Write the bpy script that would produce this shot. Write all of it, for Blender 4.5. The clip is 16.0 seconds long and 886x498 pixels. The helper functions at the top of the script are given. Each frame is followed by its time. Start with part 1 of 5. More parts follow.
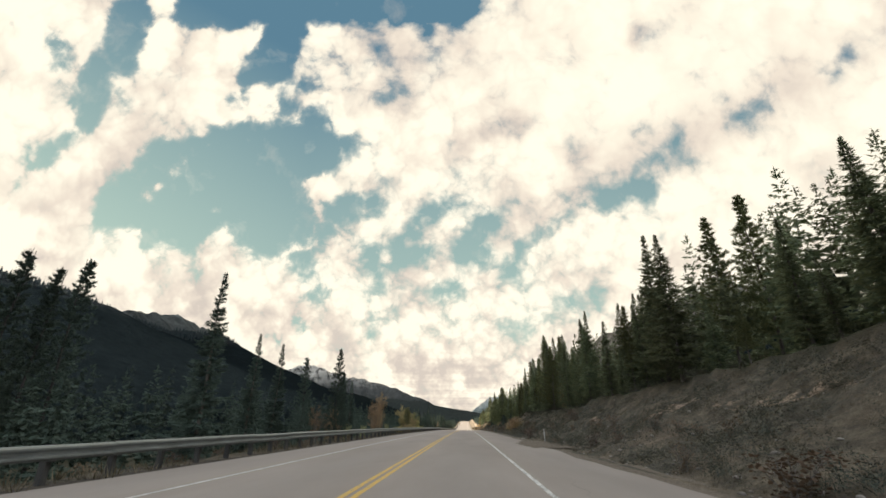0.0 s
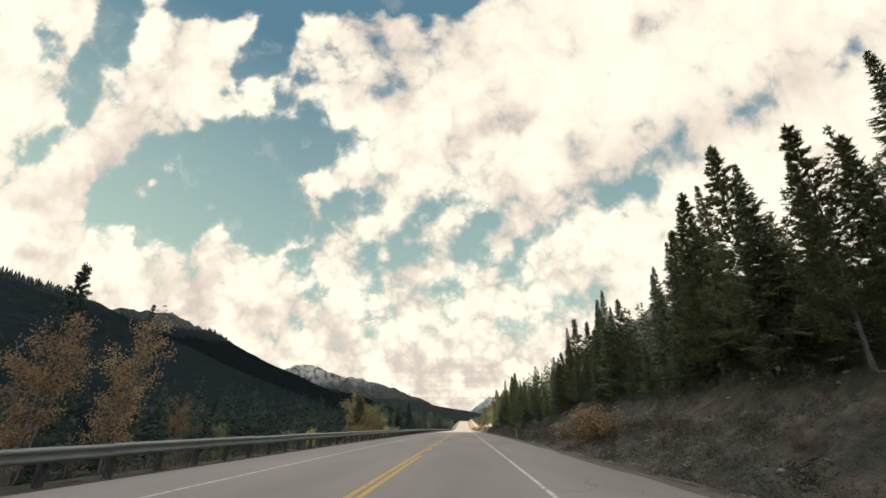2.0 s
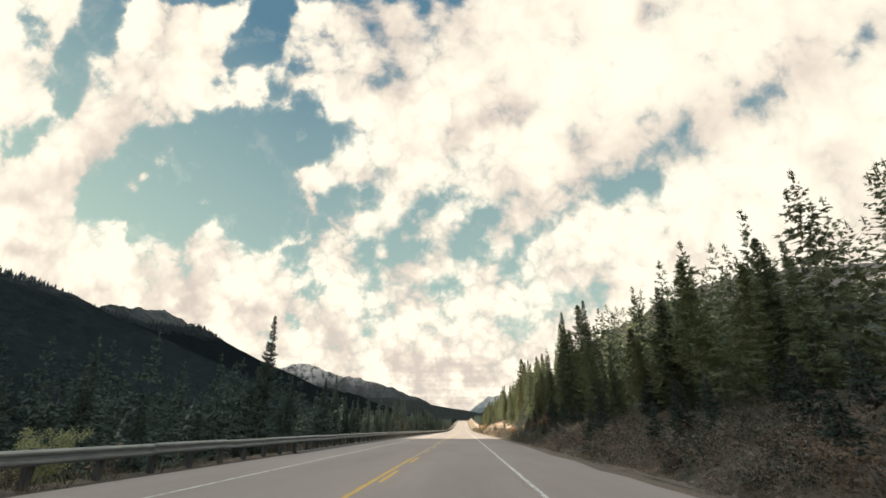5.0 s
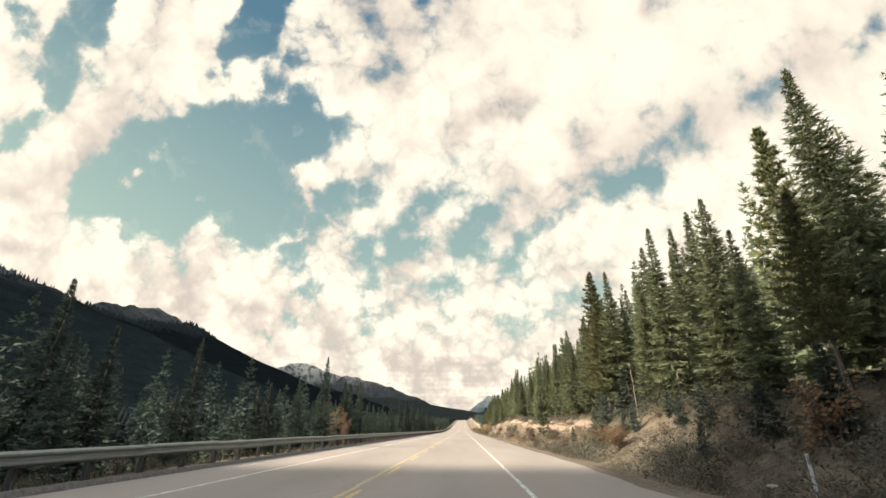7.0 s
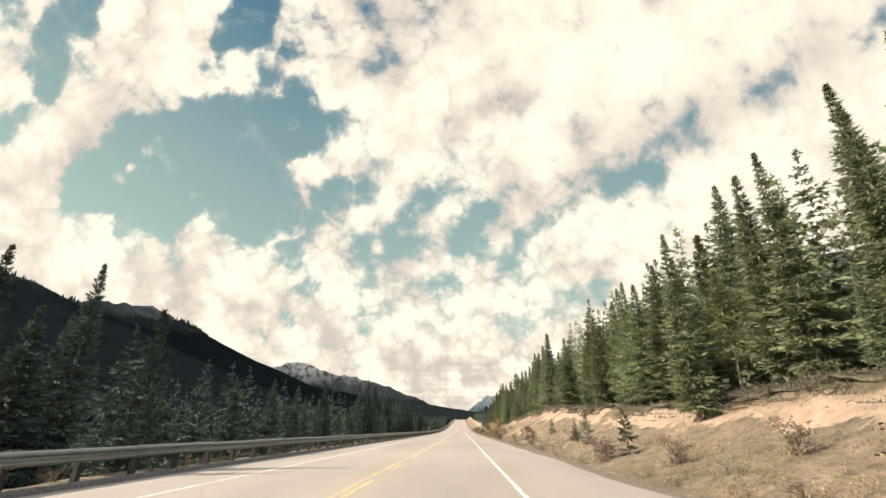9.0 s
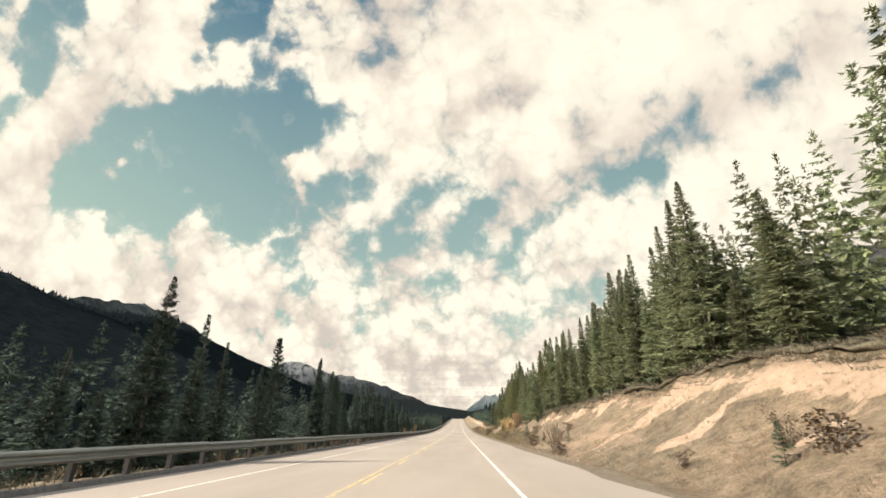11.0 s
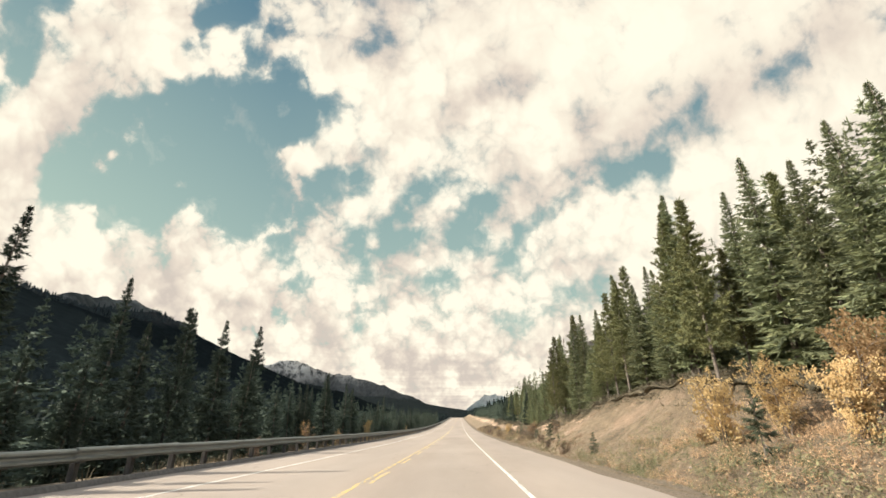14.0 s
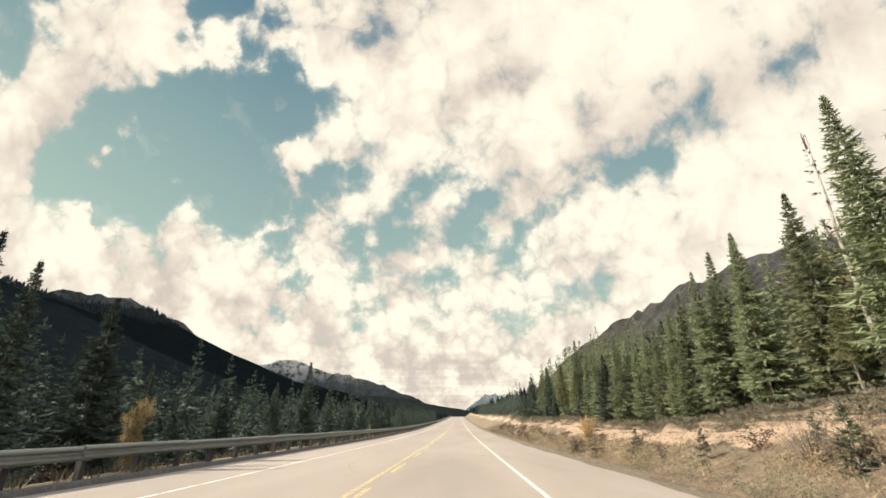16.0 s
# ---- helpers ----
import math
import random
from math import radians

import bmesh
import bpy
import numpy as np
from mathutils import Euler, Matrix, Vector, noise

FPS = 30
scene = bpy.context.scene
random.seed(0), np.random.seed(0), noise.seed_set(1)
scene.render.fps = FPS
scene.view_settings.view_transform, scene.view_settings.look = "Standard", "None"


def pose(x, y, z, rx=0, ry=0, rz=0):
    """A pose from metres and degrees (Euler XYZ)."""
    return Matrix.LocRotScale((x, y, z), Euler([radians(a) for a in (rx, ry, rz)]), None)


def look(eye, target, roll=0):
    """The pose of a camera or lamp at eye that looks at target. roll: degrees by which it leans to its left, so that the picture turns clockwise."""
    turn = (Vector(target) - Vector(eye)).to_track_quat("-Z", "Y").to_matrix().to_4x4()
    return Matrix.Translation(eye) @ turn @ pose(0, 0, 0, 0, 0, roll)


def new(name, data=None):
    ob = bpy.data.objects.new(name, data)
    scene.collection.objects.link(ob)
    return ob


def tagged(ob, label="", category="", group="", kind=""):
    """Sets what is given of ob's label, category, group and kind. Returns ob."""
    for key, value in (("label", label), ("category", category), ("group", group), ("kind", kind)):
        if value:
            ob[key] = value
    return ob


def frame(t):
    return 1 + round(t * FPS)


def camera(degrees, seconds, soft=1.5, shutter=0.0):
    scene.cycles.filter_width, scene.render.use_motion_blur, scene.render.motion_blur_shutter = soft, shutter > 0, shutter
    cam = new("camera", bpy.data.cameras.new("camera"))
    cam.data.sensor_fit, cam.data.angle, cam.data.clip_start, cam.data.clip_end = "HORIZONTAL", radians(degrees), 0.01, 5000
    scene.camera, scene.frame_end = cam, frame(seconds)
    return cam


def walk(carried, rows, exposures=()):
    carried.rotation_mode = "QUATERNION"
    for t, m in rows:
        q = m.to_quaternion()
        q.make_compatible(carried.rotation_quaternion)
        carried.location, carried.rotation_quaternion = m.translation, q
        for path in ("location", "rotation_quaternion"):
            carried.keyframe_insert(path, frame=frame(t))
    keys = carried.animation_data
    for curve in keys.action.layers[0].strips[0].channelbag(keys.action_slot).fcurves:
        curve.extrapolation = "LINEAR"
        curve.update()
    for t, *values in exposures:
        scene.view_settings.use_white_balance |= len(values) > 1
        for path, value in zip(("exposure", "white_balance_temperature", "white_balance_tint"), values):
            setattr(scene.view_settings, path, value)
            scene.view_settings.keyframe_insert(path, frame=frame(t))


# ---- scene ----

# ---------------------------------------------------------------- camera
cam = camera(92.0, 16.0, soft=1.6)
SPEED = 21.0          # metres a second, steady drive
EYE = 1.2             # lens over the road
PITCH = 22.0

# long section of the highway: distance ahead, height
PROFILE = ((-400, 0.0), (-60, 0.0), (0, 0.0), (60, -0.3), (110, -0.8), (150, -1.3), (230, -2.5), (290, -3.4), (340, -4.05),
           (400, -4.3), (480, -3.6), (560, -2.4), (680, -0.3), (800, 2.0), (870, 1.9), (960, 0.5), (1200, -6), (5000, -60))
PX = np.array([p[0] for p in PROFILE], float)
PZ = np.array([p[1] for p in PROFILE], float)
PM = np.gradient(PZ, PX)


def road_z(y):
    """Height of the road at y, a smooth curve through the section."""
    y = np.clip(np.asarray(y, float), PX[0], PX[-1] - 1e-6)
    i = np.clip(np.searchsorted(PX, y, side="right") - 1, 0, len(PX) - 2)
    h = PX[i + 1] - PX[i]
    u = (y - PX[i]) / h
    return ((2 * u**3 - 3 * u**2 + 1) * PZ[i] + (u**3 - 2 * u**2 + u) * h * PM[i]
            + (3 * u**2 - 2 * u**3) * PZ[i + 1] + (u**3 - u**2) * h * PM[i + 1])


# seconds, place across the road, yaw to the left, pitch change
DRIVE = ((0, 2.10, 2.85, 0.0), (2, 2.02, 2.7, 0.0), (3.5, 2.0, 2.6, 0.0), (5.2, 2.15, 2.6, 0.0), (7, 2.30, 2.5, 0.0),
         (9, 2.42, 2.35, 0.0), (10.8, 2.42, 2.1, 0.0), (12.5, 2.38, 2.0, 0.0), (14.5, 2.2, 2.0, 0.0), (16, 2.02, 2.0, 0.0))
rows = []
for s, ax, yaw, dp in DRIVE:
    rows.append((s, pose(ax, SPEED * s, float(road_z(SPEED * s)) + EYE, 90 + PITCH + dp, 0, yaw)))
walk(cam, rows, [(0, 0.47, 6900, 10), (6.5, 0.50, 6900, 10), (9, 0.46, 6900, 10), (11.5, 0.43, 6900, 10), (16, 0.41, 6900, 10)])

# ---------------------------------------------------------------- light
SUN_ELEV, SUN_AZ = 36.0, -102.0      # degrees; azimuth from straight ahead, to the right
sun_dir = Vector((math.sin(radians(SUN_AZ)) * math.cos(radians(SUN_ELEV)),
                  math.cos(radians(SUN_AZ)) * math.cos(radians(SUN_ELEV)), math.sin(radians(SUN_ELEV))))
sun = new("sun", bpy.data.lights.new("sun", "SUN"))
sun.data.energy, sun.data.angle, sun.data.color = 6.9, radians(0.8), (1.0, 0.93, 0.82)
sun.matrix_world = look(sun_dir * 900, (0, 0, 0))

world = bpy.data.worlds.new("world")
scene.world = world
world.use_nodes = True
wn, wl = world.node_tree.nodes, world.node_tree.links
sky = wn.new("ShaderNodeTexSky")
sky.sky_type, sky.sun_disc = "NISHITA", False
sky.sun_elevation, sky.sun_rotation = radians(SUN_ELEV), radians(SUN_AZ)
# the broken cloud goes on all round
thin = wn.new("ShaderNodeMix")
thin.data_type, thin.blend_type = "RGBA", "MULTIPLY"
thin.inputs[0].default_value = 1.0
thin.inputs[7].default_value = (0.15, 0.15, 0.15, 1)
wl.new(sky.outputs[0], thin.inputs[6])
coord = wn.new("ShaderNodeTexCoord")
cloud = wn.new("ShaderNodeTexNoise")
cloud.inputs["Scale"].default_value, cloud.inputs["Detail"].default_value = 3.0, 6.0
wl.new(coord.outputs["Generated"], cloud.inputs["Vector"])
cover = wn.new("ShaderNodeValToRGB")
cover.color_ramp.elements[0].position, cover.color_ramp.elements[1].position = 0.42, 0.52
wl.new(cloud.outputs["Fac"], cover.inputs[0])
over = wn.new("ShaderNodeMix")
over.data_type = "RGBA"
over.inputs[7].default_value = (0.97, 1.10, 1.28, 1)
wl.new(cover.outputs[0], over.inputs[0])
wl.new(thin.outputs[2], over.inputs[6])
wl.new(over.outputs[2], wn["Background"].inputs[0])
wn["Background"].inputs[1].default_value = 1.0


# ---------------------------------------------------------------- material helpers
class Mat:
    """A node material with a few shorthands."""

    def __init__(self, name, rough=0.8, metal=0.0):
        self.m = bpy.data.materials.new(name)
        self.m.use_nodes = True
        self.n, self.l = self.m.node_tree.nodes, self.m.node_tree.links
        self.b = self.n["Principled BSDF"]
        self.b.inputs["Roughness"].default_value = rough
        self.b.inputs["Metallic"].default_value = metal
        self.b.inputs["Specular IOR Level"].default_value = 0.3

    def node(self, kind, **kw):
        nd = self.n.new(kind)
        for k, v in kw.items():
            nd.inputs[k.replace("_", " ")].default_value = v
        return nd

    def coords(self, scale=(1, 1, 1)):
        g = self.n.new("ShaderNodeNewGeometry")
        mp = self.n.new("ShaderNodeMapping")
        mp.inputs["Scale"].default_value = scale
        self.l.new(g.outputs["Position"], mp.inputs["Vector"])
        return mp.outputs[0]

    def noise(self, scale, detail=5, rough=0.6, vec=None, stretch=(1, 1, 1)):
        nd = self.node("ShaderNodeTexNoise", Scale=scale, Detail=detail, Roughness=rough)
        self.l.new(vec or self.coords(stretch), nd.inputs["Vector"])
        return nd.outputs["Fac"]

    def ramp(self, fac, stops):
        r = self.n.new("ShaderNodeValToRGB")
        e = r.color_ramp.elements
        while len(e) < len(stops):
            e.new(0.5)
        for el, (p, c) in zip(e, stops):
            el.position, el.color = p, (*c, 1) if len(c) == 3 else c
        self.l.new(fac, r.inputs[0])
        return r.outputs[0]

    def mix(self, fac, a, b, mode="MIX"):
        mx = self.n.new("ShaderNodeMix")
        mx.data_type, mx.blend_type = "RGBA", mode
        for sock, v in ((mx.inputs[0], fac), (mx.inputs[6], a), (mx.inputs[7], b)):
            if isinstance(v, (int, float)):
                sock.default_value = v
            elif isinstance(v, tuple):
                sock.default_value = (*v, 1)
            else:
                self.l.new(v, sock)
        return mx.outputs[2]

    def maths(self, op, a, b=0.0, clamp=False):
        mt = self.n.new("ShaderNodeMath")
        mt.operation, mt.use_clamp = op, clamp
        for sock, v in zip(mt.inputs, (a, b)):
            if isinstance(v, (int, float)):
                sock.default_value = v
            else:
                self.l.new(v, sock)
        return mt.outputs[0]

    def colour(self, c):
        if isinstance(c, tuple):
            self.b.inputs["Base Color"].default_value = (*c, 1)
        else:
            self.l.new(c, self.b.inputs["Base Color"])

    def bump(self, height, strength=0.4, distance=0.02):
        bp = self.node("ShaderNodeBump", Strength=strength, Distance=distance)
        self.l.new(height, bp.inputs["Height"])
        self.l.new(bp.outputs[0], self.b.inputs["Normal"])

    def random(self):
        return self.n.new("ShaderNodeObjectInfo").outputs["Random"]

    def island(self):
        return self.n.new("ShaderNodeNewGeometry").outputs["Random Per Island"]


def needles(name, dark, light, rough=0.7, trans=0.14, fringe=16.0):
    """Foliage: colour varies by tree, by spray and with a coarse mottling."""
    m = Mat(name, rough)
    m.b.inputs["Specular IOR Level"].default_value = 0.04
    c = m.mix(m.island(), dark, light)
    c = m.mix(m.maths("MULTIPLY", m.noise(1.3, 3), 0.42), c, tuple(v * 0.45 for v in dark))
    hsv = m.n.new("ShaderNodeHueSaturation")
    m.l.new(m.ramp(m.random(), [(0, (0.482, 0.482, 0.482)), (1, (0.516, 0.516, 0.516))]), hsv.inputs["Hue"])
    m.l.new(m.maths("ADD", m.maths("MULTIPLY", m.random(), 0.6), 0.7), hsv.inputs["Value"])
    m.l.new(c, hsv.inputs["Color"])
    m.colour(hsv.outputs[0])
    t = m.n.new("ShaderNodeBsdfTranslucent")
    m.l.new(hsv.outputs[0], t.inputs[0])
    mx = m.n.new("ShaderNodeMixShader")
    mx.inputs[0].default_value = trans
    m.l.new(m.b.outputs[0], mx.inputs[1])
    m.l.new(t.outputs[0], mx.inputs[2])
    if fringe:
        feather(m, mx.outputs[0], fringe)
    else:
        m.l.new(mx.outputs[0], m.n["Material Output"].inputs[0])
    return m.m


def feather(m, shader, size, cut=0.41):
    """Breaks a spray into single needles and twigs with gaps between."""
    hole = m.n.new("ShaderNodeBsdfTransparent")
    mx = m.n.new("ShaderNodeMixShader")
    tex = m.n.new("ShaderNodeTexCoord")
    f = m.node("ShaderNodeTexNoise", Scale=size, Detail=2.0, Roughness=0.6)
    m.l.new(tex.outputs["Object"], f.inputs["Vector"])
    m.l.new(m.ramp(f.outputs["Fac"], [(cut - 0.012, (0, 0, 0)), (cut + 0.012, (1, 1, 1))]), mx.inputs[0])
    m.l.new(hole.outputs[0], mx.inputs[1])
    m.l.new(shader, mx.inputs[2])
    m.l.new(mx.outputs[0], m.n["Material Output"].inputs[0])


spruce_needles = needles("spruce_needles", (0.140, 0.165, 0.105), (0.305, 0.325, 0.172), trans=0.26)
pine_needles = needles("pine_needles", (0.145, 0.155, 0.080), (0.320, 0.322, 0.152), fringe=0.0)
sapling_needles = needles("sapling_needles", (0.060, 0.076, 0.052), (0.150, 0.165, 0.105))
# conifer needles again, with the trees' shade put into a darker colour
shaded_needles = needles("shaded_needles", (0.066, 0.088, 0.069), (0.104, 0.130, 0.096), trans=0.04)
autumn_leaves = needles("autumn_leaves", (0.24, 0.145, 0.075), (0.62, 0.45, 0.235), trans=0.4, fringe=0.0)
yellow_leaves = needles("yellow_leaves", (0.30, 0.245, 0.105), (0.68, 0.55, 0.255), trans=0.4, fringe=0.0)
olive_leaves = needles("olive_leaves", (0.20, 0.21, 0.10), (0.46, 0.46, 0.22), trans=0.35, fringe=0.0)
bright_leaves = needles("bright_leaves", (0.50, 0.36, 0.16), (0.85, 0.66, 0.36), trans=0.4, fringe=0.0)
dry_twigs = needles("dry_twigs", (0.11, 0.075, 0.05), (0.24, 0.165, 0.11), trans=0.1, fringe=0.0)
# far conifers near black: shade and self-shadow are in the colour
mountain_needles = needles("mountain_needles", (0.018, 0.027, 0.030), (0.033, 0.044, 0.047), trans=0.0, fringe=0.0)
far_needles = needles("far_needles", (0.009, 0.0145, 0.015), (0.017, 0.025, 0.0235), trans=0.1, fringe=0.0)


def make_bark(name="bark", tone=1.0):
    m = Mat(name, 0.9)
    f = m.noise(14, 5, 0.7, stretch=(1, 1, 0.25))
    m.colour(m.ramp(f, [(0.3, (0.085 * tone, 0.07 * tone, 0.058 * tone)), (0.7, (0.26 * tone, 0.225 * tone, 0.19 * tone))]))
    m.bump(f, 0.7, 0.03)
    return m.m


def make_pale_bark():
    m = Mat("pale_bark", 0.85)
    f = m.noise(11, 5, 0.7, stretch=(1, 1, 0.6))
    m.colour(m.ramp(f, [(0.35, (0.12, 0.10, 0.08)), (0.6, (0.42, 0.38, 0.32))]))
    m.bump(f, 0.5, 0.02)
    return m.m


# second bark: the first at 0.3 tone, shade in its colour
bark, shaded_bark, pale_bark = make_bark(), make_bark("dark_bark", 0.3), make_pale_bark()


def make_asphalt():
    m = Mat("asphalt", 0.88)
    wide = m.noise(0.35, 5, 0.6, stretch=(1, 0.18, 1))      # long patches along the lanes
    grain = m.noise(60, 3, 0.8)
    c = m.ramp(wide, [(0.3, (0.274, 0.229, 0.191)), (0.7, (0.370, 0.313, 0.264))])
    c = m.mix(m.maths("MULTIPLY", grain, 0.35), c, (0.15, 0.14, 0.13))
    wave = m.node("ShaderNodeTexWave", Scale=0.085, Distortion=0.4, Detail=2.0)
    m.l.new(m.coords((1, 0, 0)), wave.inputs["Vector"])
    c = m.mix(m.maths("MULTIPLY", wave.outputs["Fac"], 0.16), c, (0.20, 0.19, 0.18))
    crack = m.node("ShaderNodeTexVoronoi", Scale=0.22)
    crack.feature = "DISTANCE_TO_EDGE"
    warped = m.n.new("ShaderNodeVectorMath")
    warped.operation = "ADD"
    nz = m.node("ShaderNodeTexNoise", Scale=0.6, Detail=4.0)
    m.l.new(m.coords(), nz.inputs["Vector"])
    m.l.new(nz.outputs["Color"], warped.inputs[0])
    m.l.new(m.coords((1, 0.45, 1)), warped.inputs[1])
    m.l.new(warped.outputs[0], crack.inputs["Vector"])
    line = m.ramp(crack.outputs["Distance"], [(0.0, (1, 1, 1)), (0.004, (0, 0, 0))])
    gate = m.ramp(m.noise(0.11, 2), [(0.52, (0, 0, 0)), (0.6, (1, 1, 1))])
    c = m.mix(m.maths("MULTIPLY", m.maths("MULTIPLY", line, gate), 0.45), c, (0.09, 0.08, 0.07))
    m.colour(c)
    m.bump(grain, 0.25, 0.004)
    return m.m


def make_paint(name, col, worn):
    m = Mat(name, 0.7)
    f = m.noise(9, 6, 0.75, stretch=(1.5, 0.35, 1))
    m.colour(m.ramp(f, [(worn, (0.26, 0.245, 0.225)), (worn + 0.12, col)]))
    return m.m


def make_earth():
    """Verge and bank: tan soil, dry grass, bare sandy scars and stones, darker forest floor away from the road."""
    m = Mat("earth", 0.95)
    big = m.noise(0.16, 6, 0.62)
    mid = m.noise(1.6, 8, 0.78)
    fine = m.noise(11, 6, 0.85)
    grit = m.noise(38, 3, 0.8)
    c = m.ramp(mid, [(0.36, (0.125, 0.095, 0.062)), (0.45, (0.235, 0.178, 0.118)), (0.54, (0.335, 0.253, 0.170)), (0.64, (0.45, 0.345, 0.24))])
    c = m.mix(m.ramp(big, [(0.585, (0, 0, 0)), (0.625, (0.85, 0.85, 0.85))]), c, m.ramp(mid, [(0.3, (0.37, 0.255, 0.175)), (0.7, (0.54, 0.395, 0.285))]))
    # olive sod, its colours also darkened for the shaded first stretch
    sod = m.n.new("ShaderNodeAttribute")
    sod.attribute_name = "sod"
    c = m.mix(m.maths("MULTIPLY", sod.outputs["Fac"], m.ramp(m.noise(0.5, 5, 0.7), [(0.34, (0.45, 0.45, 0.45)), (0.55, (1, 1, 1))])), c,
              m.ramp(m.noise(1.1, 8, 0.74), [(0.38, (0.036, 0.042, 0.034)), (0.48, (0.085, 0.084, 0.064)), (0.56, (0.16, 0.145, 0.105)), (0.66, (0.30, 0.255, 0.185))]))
    # tufts and clods, then grit
    c = m.mix(m.maths("MULTIPLY", m.ramp(fine, [(0.50, (0, 0, 0)), (0.60, (1, 1, 1))]), 0.62), c, (0.095, 0.074, 0.048))
    c = m.mix(m.maths("MULTIPLY", m.ramp(fine, [(0.34, (1, 1, 1)), (0.44, (0, 0, 0))]), 0.40), c, (0.50, 0.40, 0.29))
    c = m.mix(m.maths("MULTIPLY", m.ramp(grit, [(0.52, (0, 0, 0)), (0.64, (1, 1, 1))]), 0.40), c, (0.085, 0.07, 0.05))
    bare = m.n.new("ShaderNodeAttribute")
    bare.attribute_name = "bare"
    scar = m.mix(m.maths("MULTIPLY", m.ramp(fine, [(0.50, (0, 0, 0)), (0.66, (1, 1, 1))]), 0.35), m.ramp(mid, [(0.35, (0.43, 0.305, 0.21)), (0.65, (0.60, 0.455, 0.335))]), (0.28, 0.20, 0.14))
    c = m.mix(m.ramp(m.maths("ADD", bare.outputs["Fac"], m.maths("MULTIPLY", m.maths("SUBTRACT", m.noise(1.1, 6, 0.7), 0.5), 1.1)), [(0.46, (0, 0, 0)), (0.53, (0.92, 0.92, 0.92))]), c, scar)
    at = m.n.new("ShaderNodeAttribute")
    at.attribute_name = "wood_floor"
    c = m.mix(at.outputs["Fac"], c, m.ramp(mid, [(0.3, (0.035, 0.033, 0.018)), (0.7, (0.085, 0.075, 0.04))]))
    m.colour(m.mix(1.0, c, (0.80, 0.79, 0.79), "MULTIPLY"))
    m.bump(m.maths("ADD", m.maths("MULTIPLY", mid, 0.8), m.maths("ADD", m.maths("MULTIPLY", fine, 0.5), m.maths("MULTIPLY", grit, 0.15))), 0.9, 0.11)
    return m.m


def make_gravel(name="gravel", tone=1.0):
    m = Mat(name, 0.95)
    v = m.node("ShaderNodeTexVoronoi", Scale=22.0)
    m.l.new(m.coords(), v.inputs["Vector"])
    c = m.mix(m.noise(1.4, 5), m.ramp(v.outputs["Color"], [(0.2, (0.065, 0.055, 0.043)), (0.8, (0.23, 0.19, 0.145))]), (0.15, 0.118, 0.085))
    m.colour(m.mix(1.0, c, (tone, tone, tone), "MULTIPLY"))
    m.bump(v.outputs["Distance"], 0.8, 0.03)
    return m.m


def make_galvanised(name, tone):
    m = Mat(name, 0.5, 0.75)
    f = m.noise(6, 6, 0.7, stretch=(1, 0.25, 2))
    m.colour(m.ramp(f, [(0.3, tuple(0.6 * v for v in tone)), (0.7, tone)]))
    m.b.inputs["Roughness"].default_value = 0.48
    m.bump(m.noise(40, 3), 0.1, 0.004)
    return m.m


def make_timber():
    m = Mat("weathered_timber", 0.9)
    f = m.noise(12, 5, 0.7, stretch=(1, 1, 0.15))
    m.colour(m.ramp(f, [(0.3, (0.03, 0.028, 0.025)), (0.7, (0.095, 0.088, 0.078))]))
    m.bump(f, 0.5, 0.01)
    return m.m


def make_slope(name, forest_a, forest_b, rock_a, rock_b, snow, rock_from, rock_to, snow_from, snow_to):
    """Mountain side: forest low down, bare rock above, snow on the highest ledges."""
    m = Mat(name, 1.0)
    m.b.inputs["Specular IOR Level"].default_value = 0.0
    vec = m.coords()
    sep = m.n.new("ShaderNodeSeparateXYZ")
    m.l.new(vec, sep.inputs[0])
    n1, n2 = m.noise(0.006, 8, 0.65), m.noise(0.05, 6, 0.75)
    h = m.maths("ADD", sep.outputs[2], m.maths("MULTIPLY", m.maths("SUBTRACT", n1, 0.5), 1.4 * (rock_to - rock_from) + 120))
    wood = m.ramp(n2, [(0.35, forest_a), (0.65, forest_b)])
    streak = m.noise(0.02, 8, 0.75, stretch=(1, 1, 0.3))
    rock = m.ramp(streak, [(0.35, rock_a), (0.62, rock_b)])

    def step(lo, hi):
        mr = m.node("ShaderNodeMapRange", From_Min=lo, From_Max=hi)
        m.l.new(h, mr.inputs["Value"])
        return mr.outputs[0]
    c = m.mix(step(rock_from, rock_to), wood, rock)
    if snow:
        c = m.mix(m.maths("MULTIPLY", step(snow_from, snow_to), m.ramp(streak, [(0.42, (0, 0, 0)), (0.52, (1, 1, 1))])), c, (0.55, 0.58, 0.62))
    m.colour(c)
    m.bump(m.maths("ADD", streak, n2), 1.0, 14.0)
    return m.m


asphalt = make_asphalt()
white_paint = make_paint("white_road_paint", (0.64, 0.62, 0.58), 0.40)
yellow_paint = make_paint("yellow_road_paint", (0.62, 0.38, 0.08), 0.36)
faded_paint = make_paint("faded_yellow_paint", (0.62, 0.43, 0.14), 0.45)
# second gravel is the first at 0.42 tone, for shade under the rail
earth, gravel, shaded_gravel = make_earth(), make_gravel(), make_gravel("shaded_gravel", 0.42)
zinc, zinc_dark = make_galvanised("galvanised_steel", (0.29, 0.315, 0.305)), make_galvanised("weathered_steel", (0.16, 0.16, 0.15))
timber = make_timber()


